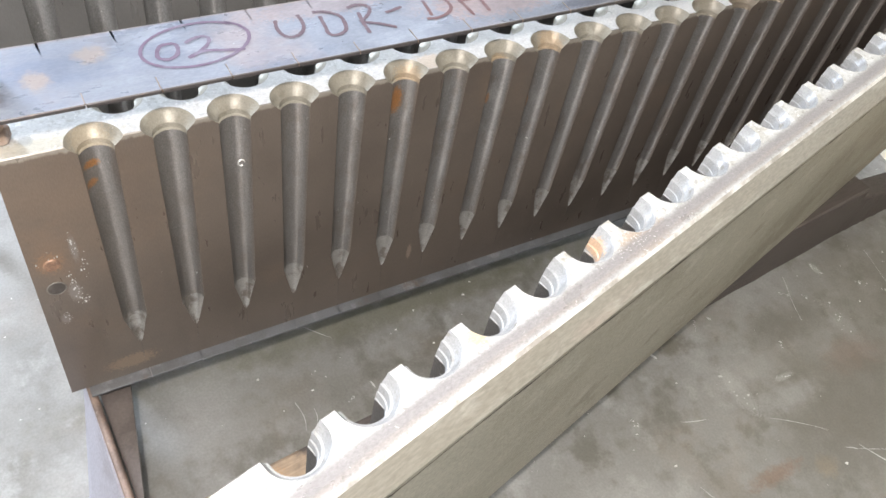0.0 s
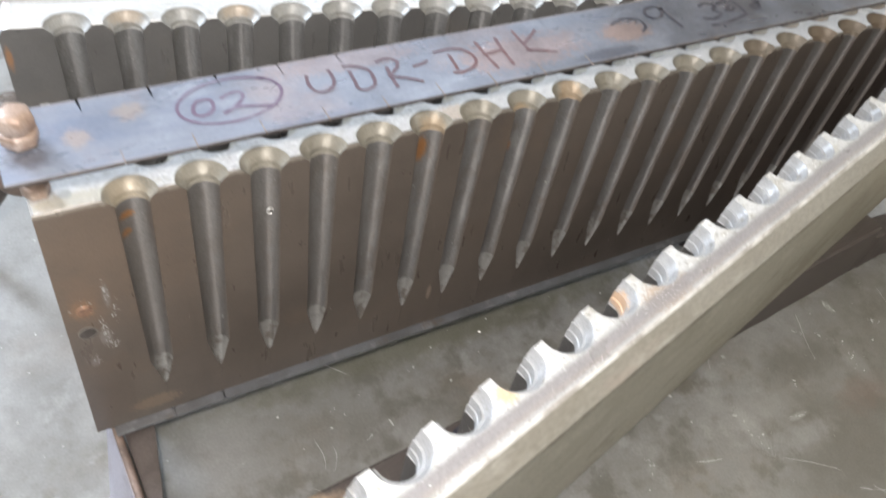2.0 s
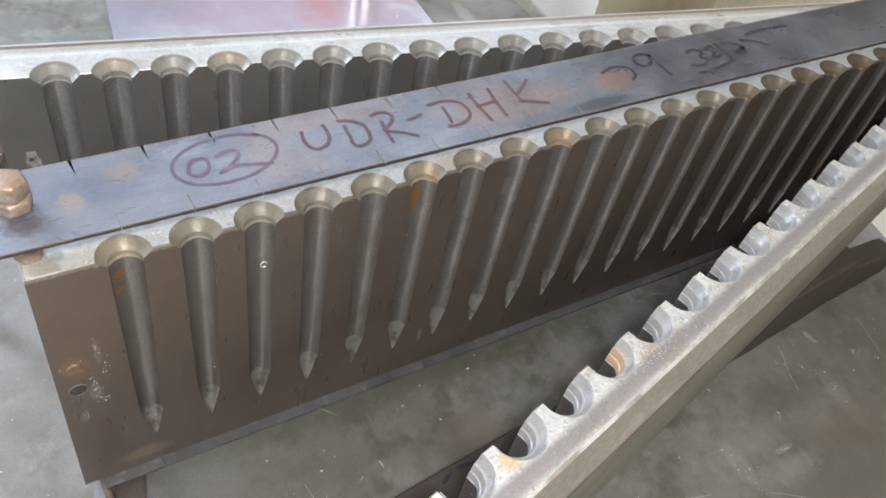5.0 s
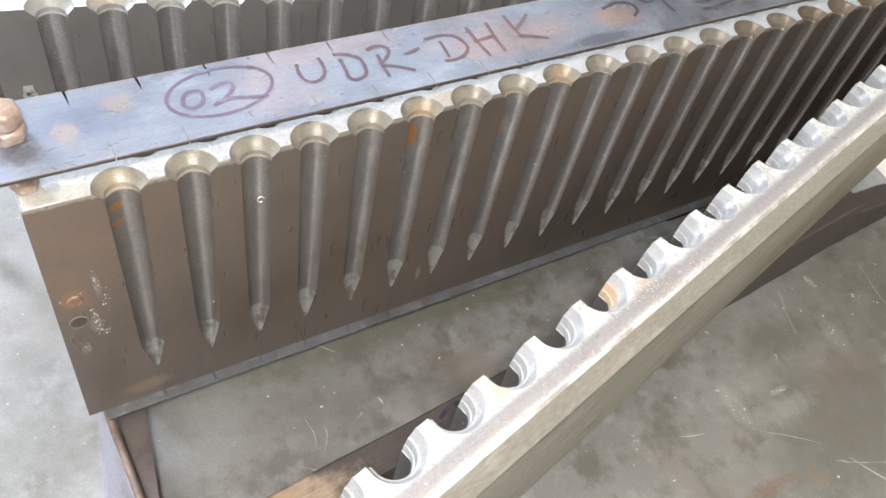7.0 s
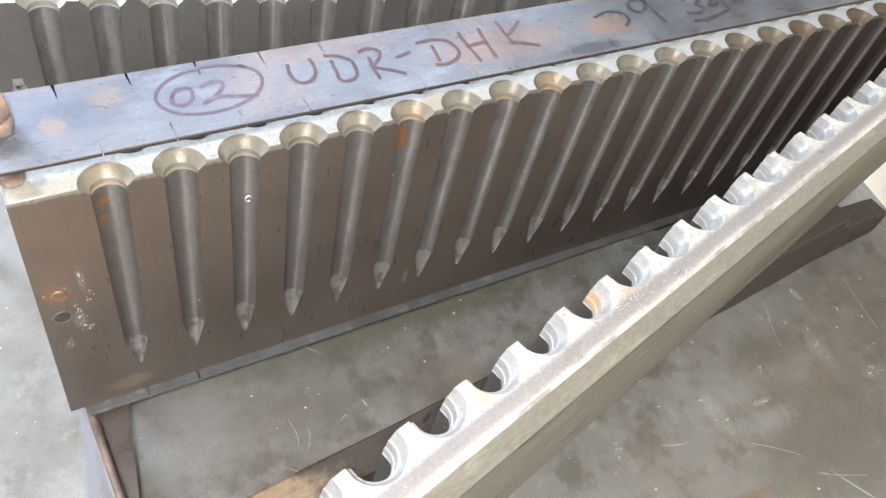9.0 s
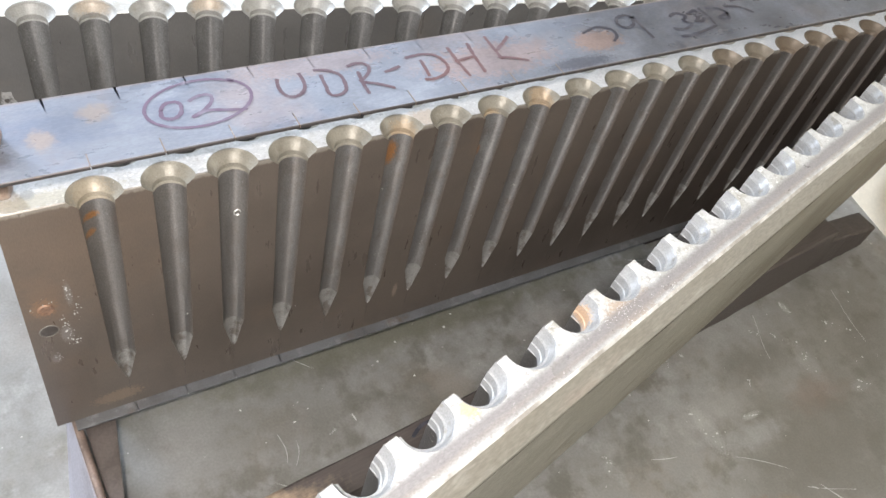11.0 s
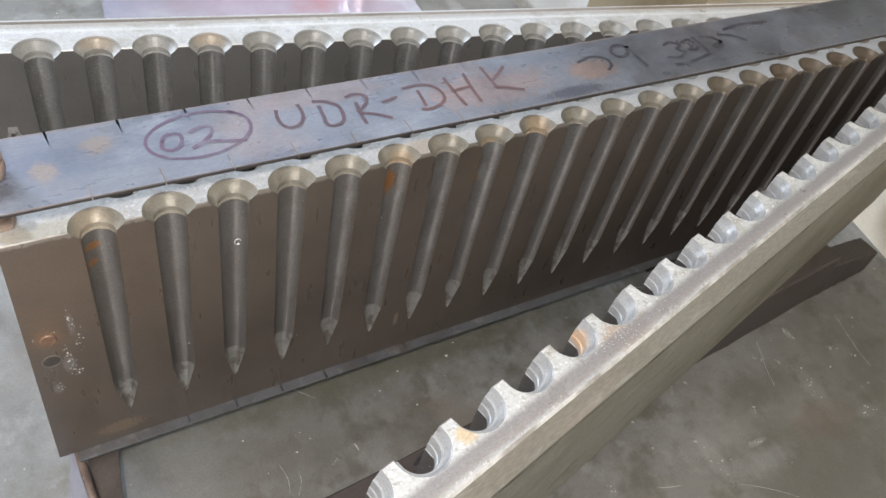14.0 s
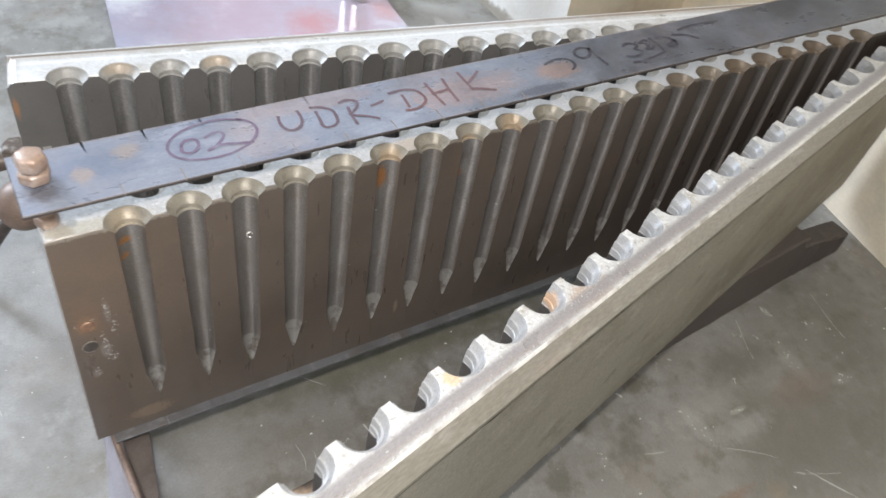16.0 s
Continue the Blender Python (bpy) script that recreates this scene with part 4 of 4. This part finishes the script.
GD = [[(0.38, 0.8), (0.35, 0.42), (0.31, 0.12)], [(0.0, 0.96), (0.31, 1.0), (0.58, 0.99), (0.85, 0.88), (0.98, 0.65), (0.98, 0.35), (0.81, 0.14), (0.58, 0.04), (0.35, 0.0), (0.12, 0.04)]]
GH = [[(0.11, 0.97), (0.11, 0.53), (0.16, 0.0)], [(1.0, 1.0), (0.89, 0.53), (0.84, 0.03)], [(0.0, 0.5), (0.47, 0.53), (0.95, 0.56)]]
GK = [[(0.1, 1.0), (0.09, 0.58), (0.1, 0.18)], [(0.95, 0.88), (0.67, 0.73), (0.14, 0.48)], [(0.0, 0.27), (0.43, 0.18), (1.0, 0.0)]]


def letter(name, strokes, width, mat, seed, label=""):
    part(name, stroke_bm(strokes, width, ST_TOP + 0.0003, seed), mat, strip, label, 0)


ring_ink = [[(0.0655 + (0.0312 + 0.0012 * i / 18) * math.cos(a) + 0.004 * math.sin(a), 0.0198 + (0.0195 + 0.0012 * i / 18) * math.sin(a)) for i, a in ((i, 0.75 + 2 * math.pi * 1.03 * i / 18) for i in range(19))]]
letter("handwritten_ring", ring_ink, 0.0021, M_INKPALE, 1, "hand-drawn maroon marker ring")
for k, (g, x, y, w, h) in enumerate((
    (G0, 0.0420, 0.0102, 0.0128, 0.0138), (G2, 0.0580, 0.0068, 0.0330, 0.0190), (GU, 0.1158, 0.0102, 0.0172, 0.0208),
    (GD_SMALL, 0.1428, 0.0042, 0.0152, 0.0268), (GR, 0.1658, 0.0002, 0.0222, 0.0308), (GDASH, 0.1880, 0.0180, 0.0130, 0.0032),
    (GD, 0.2080, 0.0030, 0.0260, 0.0260), (GH, 0.2412, -0.0008, 0.0190, 0.0338), (GK, 0.2750, 0.0040, 0.0212, 0.0330),
)):
    letter("handwritten_letter", glyph(g, x, y, w, h), 0.0025, M_INKPALE if k < 2 else M_INK, 10 + k)
for k, st in enumerate((
    [[(0.357, 0.022), (0.372, 0.0265), (0.384, 0.022), (0.384, 0.013), (0.377, 0.0075)]],
    [[(0.4135, 0.030), (0.408, 0.0345), (0.399, 0.033), (0.3945, 0.026), (0.399, 0.020), (0.408, 0.0225), (0.4135, 0.031), (0.4135, 0.016), (0.414, 0.003)]],
    [[(0.447, 0.024), (0.456, 0.027), (0.463, 0.022), (0.456, 0.017)], [(0.456, 0.017), (0.461, 0.011), (0.450, 0.007), (0.440, 0.010)]],
    [[(0.466, 0.0235), (0.477, 0.0265), (0.4745, 0.0185), (0.468, 0.0135)], [(0.4665, 0.0140), (0.474, 0.0125), (0.480, 0.0165)], [(0.483, 0.029), (0.484, 0.016), (0.483, 0.006)]],
    [[(0.440, -0.0005), (0.455, -0.001), (0.484, 0.0045)]],
    [[(0.490, 0.028), (0.500, 0.025), (0.506, 0.018), (0.502, 0.010), (0.494, 0.013), (0.508, 0.017)]],
    [[(0.510, 0.026), (0.524, 0.022), (0.534, 0.012)]],
    [[(0.522, 0.031), (0.545, 0.034), (0.578, 0.032)]],
)):
    letter("handwritten_mark", st, 0.0024 if k == 0 else 0.0031, M_INKDARK, 30 + k)

# ---- bolt through the strip end ----
bolt = new("hex_bolt")
bolt.location = (-0.0500, 0.0170, ST_TOP)
tagged(bolt, "rusty hexagon bolt with a lock nut through the strip end", "bolt")
part("nut", hex_bm(0.0104, 0.0095, pose(0, 0, 0.0003, 0, 0, 12), 0.0022), M_RUST, bolt, "rusty nut")
part("head", worn_corners(lathe_bm([(0.0088, 0.0), (0.0101, 0.0014), (0.0103, 0.0066), (0.0094, 0.0102), (0.0064, 0.0118)], 6), pose(0, 0, 0.0105, 0, 0, 38), 0.0014), M_RUST, bolt, "worn rusty bolt head")
part("shank", lathe_bm([(0.0055, -0.0382), (0.0055, 0.0125)], 24), M_RUST, bolt)
part("nut", hex_bm(0.0080, 0.0080, pose(0, 0, -0.0108, 0, 0, 25)), M_RUST, bolt, "rusty nut under the strip")
part("nut", hex_bm(0.0082, 0.0085, pose(0, 0, -0.0380, 0, 0, 5)), M_RUST, bolt, "rusty nut on the plate")

# ---- screw handle beside the rear leaf ----
handle = new("screw_handle")
handle.location = (-0.060, 0.205, 0)
tagged(handle, "brown steel handle bar with hex boss, round knob and leg rod", "handle")
part("bar", rod_bm((-0.30, -0.028, 0.236), (0.004, 0.0, 0.226), 0.0085), M_ROD, handle, "long brown round bar")
part("hex_boss", lathe_bm([(0.0095, 0), (0.0125, 0.003), (0.0128, 0.015), (0.0110, 0.018), (0.0125, 0.021), (0.0128, 0.035), (0.0100, 0.039)], 8, pose(0.009, 0.0, 0.202, 0, 0, 20)), M_BOSS, handle, "oily stepped boss")
part("neck", rod_bm((0.008, 0.0, 0.16), (0.008, 0.0, 0.206), 0.0080), M_KNOB, handle)
part("knob", lathe_bm([(0.0240 * math.sin(math.pi * i / 16) + 0.0004, 0.0240 * (1 - math.cos(math.pi * i / 16))) for i in range(17)], 32, pose(0.002, 0.006, 0.143)), M_KNOB, handle, "rusty round knob")
part("leg", rod_bm((-0.070, 0.097, 0.001), (-0.004, 0.012, 0.160), 0.0061, 20, 0.0004), M_LEG, handle, "dark leg rod")

# ---- bearers ----
beam = new("timber_bearer")
beam.matrix_world = pose(0.035, -0.120, 0, 0, 0, 5.1)
tagged(beam, "dark stained timber bearer with marker scribbles and a pale end", "timber beam")


def beam_bm(x0, x1, w0, w1, h0, h1, seed):
    rnd = random.Random(seed)
    bm = bmesh.new()
    rows = []
    n = 26
    for i in range(n + 1):
        x = x0 + (x1 - x0) * i / n
        w = w0 + (w1 - w0) * i / n
        h = h0 + (h1 - h0) * i / n
        j = lambda s: rnd.uniform(-s, s)
        c = 0.002
        rows.append([bm.verts.new(v) for v in ((x, -w + j(0.0008), 0), (x, j(0.0008), 0), (x, j(0.0006), h - c), (x, -c, h + j(0.0004)), (x, -w + c, h + j(0.0004)), (x, -w + j(0.0008), h - c))])
    for a, b in zip(rows, rows[1:]):
        for k in range(6):
            bm.faces.new((a[k], a[(k + 1) % 6], b[(k + 1) % 6], b[k]))
    bm.faces.new(rows[0])
    bm.faces.new(rows[-1][::-1])
    bmesh.ops.recalc_face_normals(bm, faces=bm.faces[:])
    return bm


BEAM_H = 0.0783
part("beam", beam_bm(-0.06, 0.745, 0.031, 0.028, BEAM_H, BEAM_H, 3), M_WOOD, beam)
for k, st in enumerate((
    [(0.155, -0.012), (0.17, -0.006), (0.19, -0.010), (0.195, -0.018)], [(0.20, -0.012), (0.207, -0.004), (0.216, -0.012), (0.207, -0.020), (0.20, -0.012)],
    [(0.178, -0.024), (0.182, -0.031)], [(0.40, -0.01), (0.41, -0.030)], [(0.42, -0.012), (0.44, -0.008), (0.43, -0.03), (0.455, -0.030)], [(0.385, -0.03), (0.388, -0.012)],
)):
    part("scribble", stroke_bm([st], 0.003, BEAM_H + 0.0008, 5 + k), M_INKDARK, beam, "black marker scribble", 0)

part("broken_end", beam_bm(0.7455, 0.865, 0.028, 0.030, 0.062, 0.034, 6), M_WOOD, beam, "split dark timber end")
angle = new("steel_angle_bearer")
tagged(angle, "bent galvanised steel angle bearer under the core plate", "steel bearer")


def sheet_bm(a0, b0, a1, b1, thick):
    """Bent-sheet panel between two edges, with thickness below it."""
    bm = bmesh.new()
    q = [Vector(v) for v in (a0, b0, b1, a1)]
    nrm = (q[1] - q[0]).cross(q[3] - q[0]).normalized()
    nrm = -nrm if nrm.z < 0 else nrm
    up, lo = [bm.verts.new(v) for v in q], [bm.verts.new(v - nrm * thick) for v in q]
    bm.faces.new(up)
    bm.faces.new(lo[::-1])
    for k in range(4):
        bm.faces.new((up[k], up[(k + 1) % 4], lo[(k + 1) % 4], lo[k]))
    bmesh.ops.recalc_face_normals(bm, faces=bm.faces[:])
    return bm


part("outer_side", sheet_bm((-0.0520, 0.052, 0), (-0.0495, 0.03, 0.0655), (-0.0800, -0.1, 0), (-0.0475, -0.1, 0.0655), 0.003), M_ANGLE, angle, "bluish galvanised side", 0)
part("rim", rod_bm((-0.0468, 0.03, 0.0652), (-0.0425, -0.1, 0.0652), 0.0032, 14), M_RIM, angle, "rusty rolled rim")
part("inner_board", sheet_bm((-0.0420, 0.03, 0.0600), (-0.0128, 0.03, 0.0600), (-0.0380, -0.1, 0.0600), (-0.0340, -0.1, 0.0600), 0.006), M_INNER, angle, "brown board behind the rim", 0)
tagged(finish("support_block", box_bm(-0.035, 0.0, 0.06, 0.245, 0, 0.0705, 0.003), M_WOOD), "dark timber block under the rear leaf", "timber block")
tagged(finish("support_block", box_bm(0.60, 0.64, 0.028, 0.14, 0, 0.0662, 0.003), M_WOOD), "dark timber block under the plates", "timber block")

# ---- polished plate with post behind the mould ----
plate = new("polished_base_plate")
plate.matrix_world = pose(0.113, 0.567, 0, 0, 0, -3.8)
tagged(plate, "polished steel base plate on the floor with pinkish reflections painted in", "base plate")
bm = bmesh.new()
R = 0.022
corner = [(0.468 - R + R * math.cos(a), R - R * math.sin(a)) for a in [math.pi / 2 * (1 - i / 8) for i in range(9)]]
out = [(0.0, 0.0)] + corner + [(0.470, 0.5), (0.034, 0.5)]
lo = [bm.verts.new((x, y, 0.010)) for x, y in out]
hi = [bm.verts.new((x, y, 0.0135)) for x, y in out]
for i in range(len(out)):
    bm.faces.new((lo[i], lo[(i + 1) % len(out)], hi[(i + 1) % len(out)], hi[i]))
bm.faces.new(hi)
bm.faces.new(lo[::-1])
bmesh.ops.recalc_face_normals(bm, faces=bm.faces[:])
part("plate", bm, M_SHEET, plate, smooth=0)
for x, y in ((0.05, 0.06), (0.40, 0.08), (0.07, 0.42), (0.40, 0.42)):
    part("rubber_foot", lathe_bm([(0.012, 0), (0.012, 0.0095)], 20, pose(x, y, 0)), M_BLACK, plate)
post = new("chrome_post")
post.matrix_world = pose(0.553, 0.745, 0.0136)
tagged(post, "chrome tubular post standing on the polished plate", "post")
part("tube", lathe_bm([(0.0275, 0.0), (0.0275, 0.45)], 40), M_CHROME, post)
part("collar", lathe_bm([(0.0360, 0.0), (0.0368, 0.003), (0.0345, 0.008), (0.0280, 0.0095)], 40), M_CHROME, post, "bright chrome collar")
# plain turned shape for an unidentified dark lump beside the post
dark = lathe_bm([(0.035, 0), (0.042, 0.008), (0.040, 0.03), (0.030, 0.045)], 24, pose(0.655, 0.77, 0))
tagged(finish("floor_lump", dark, M_DUSTY), "dark dusty lump on the floor", "stopper")
spike = new("loose_bolt")
tagged(spike, "dark bolt with a round head leaning on the plate", "bolt")
part("shank", rod_bm((0.1179, 0.5709, 0.0182), (0.1400, 0.5885, 0.0475), 0.0058), M_BLACK, spike)
part("head", lathe_bm([(0.0075, 0), (0.0098, 0.0015), (0.0098, 0.005), (0.007, 0.0075), (0.003, 0.0082)], 20, along((0.1392, 0.5878, 0.0464), (0.1445, 0.5920, 0.0534))[0]), M_BLACK, spike, "dusty round bolt head")
tagged(finish("plug", lathe_bm([(0.004, 0), (0.0045, 0.002), (0.003, 0.006)], 14, pose(-0.0473, 0.248, 0)), M_BLACK), "small black plug on the floor", "plug")


# ---- fine debris on the floor ----
chips = bmesh.new()
rnd = random.Random(14)
for i in range(760):
    x, y = rnd.uniform(-0.35, 1.3), rnd.uniform(-0.42, 0.75)
    r = rnd.choice((0.0005, 0.0006, 0.0008, 0.0008, 0.001, 0.0014, 0.002))
    a0 = rnd.uniform(0, 6.28)
    ring = [chips.verts.new((x + r * rnd.uniform(0.5, 1.3) * math.cos(a0 + k * 1.2566), y + r * rnd.uniform(0.4, 1.0) * math.sin(a0 + k * 1.2566), 0.0004)) for k in range(5)]
    top = chips.verts.new((x, y, 0.0004 + r * 0.5))
    for k in range(5):
        chips.faces.new((ring[k], ring[(k + 1) % 5], top))
tagged(finish("metal_chips", chips, M_CHIP), "tiny pale metal chips scattered on the concrete", "debris", kind="stuff")

# ---- scratches and scuffs scored into the concrete ----
scores = bmesh.new()
rnd = random.Random(31)
for i in range(60):
    x, y = rnd.uniform(-0.3, 1.25), rnd.uniform(-0.45, 0.6)
    a = rnd.gauss(-1.0, 0.5)
    ln, w = rnd.choice((0.006, 0.009, 0.014, 0.03, 0.06)), rnd.choice((0.0004, 0.0006, 0.001))
    if ln < 0.012:
        w *= 1.6
    bend = rnd.uniform(-0.15, 0.15)
    row = []
    for k in range(7):
        u = k / 6
        cx, cy = x + ln * u * math.cos(a + bend * u), y + ln * u * math.sin(a + bend * u)
        h = w * (0.15 + math.sin(math.pi * u)) * rnd.uniform(0.5, 1.0)
        row.append([scores.verts.new((cx - h * math.sin(a), cy + h * math.cos(a), 0.0004)), scores.verts.new((cx + h * math.sin(a), cy - h * math.cos(a), 0.0004))])
    for p, q in zip(row, row[1:]):
        scores.faces.new((p[1], q[1], q[0], p[0]))
# chalky scuffs: from, to, half width
for x0, y0, x1, y1, w in (
    (0.554, -0.202, 0.577, -0.209, 0.0022), (0.523, -0.112, 0.515, -0.124, 0.0012), (0.686, -0.156, 0.677, -0.205, 0.0060), (0.151, -0.056, 0.159, -0.051, 0.0014),
    (0.594, -0.171, 0.591, -0.179, 0.0015), (0.709, -0.105, 0.714, -0.120, 0.0030), (0.743, -0.145, 0.769, -0.168, 0.0050), (0.383, -0.177, 0.389, -0.189, 0.0020),
    (0.735, -0.228, 0.709, -0.230, 0.0050), (0.500, -0.175, 0.515, -0.225, 0.0060), (0.640, -0.120, 0.652, -0.130, 0.0020), (0.666, -0.135, 0.668, -0.141, 0.0016),
):
    for i in range(12):
        u = rnd.random()
        x, y, r = x0 + (x1 - x0) * u + rnd.gauss(0, w * 0.5), y0 + (y1 - y0) * u + rnd.gauss(0, w * 0.5), rnd.uniform(0.0003, 0.0003 + 0.35 * min(w, 0.004))
        a0 = rnd.uniform(0, 6.28)
        scores.faces.new([scores.verts.new((x + r * rnd.uniform(0.5, 1.5) * math.cos(a0 + k * 1.2566), y + r * rnd.uniform(0.4, 1.2) * math.sin(a0 + k * 1.2566), 0.0005)) for k in range(5)])
for x0, y0, x1, y1 in ((0.109, -0.037, 0.106, -0.066), (0.121, -0.049, 0.113, -0.072), (0.792, -0.114, 0.777, -0.188), (0.565, -0.291, 0.612, -0.315), (0.661, -0.105, 0.640, -0.160)):
    edge = []
    for k in range(11):
        u = k / 10
        w = 0.00035 * rnd.uniform(0.3, 1.0)
        c = Vector((x0 + (x1 - x0) * u + 0.002 * math.sin(u * 4 + x0 * 50), y0 + (y1 - y0) * u, 0.0005))
        side = Vector((y0 - y1, x1 - x0, 0)).normalized() * w
        edge.append((scores.verts.new(c - side), scores.verts.new(c + side)))
    for p, q in zip(edge, edge[1:]):
        scores.faces.new((p[0], q[0], q[1], p[1]))
tagged(finish("floor_scratches", scores, M_SCUFF, smooth=0), "pale scratches and scuffs scored into the concrete", "scratches", kind="stuff")
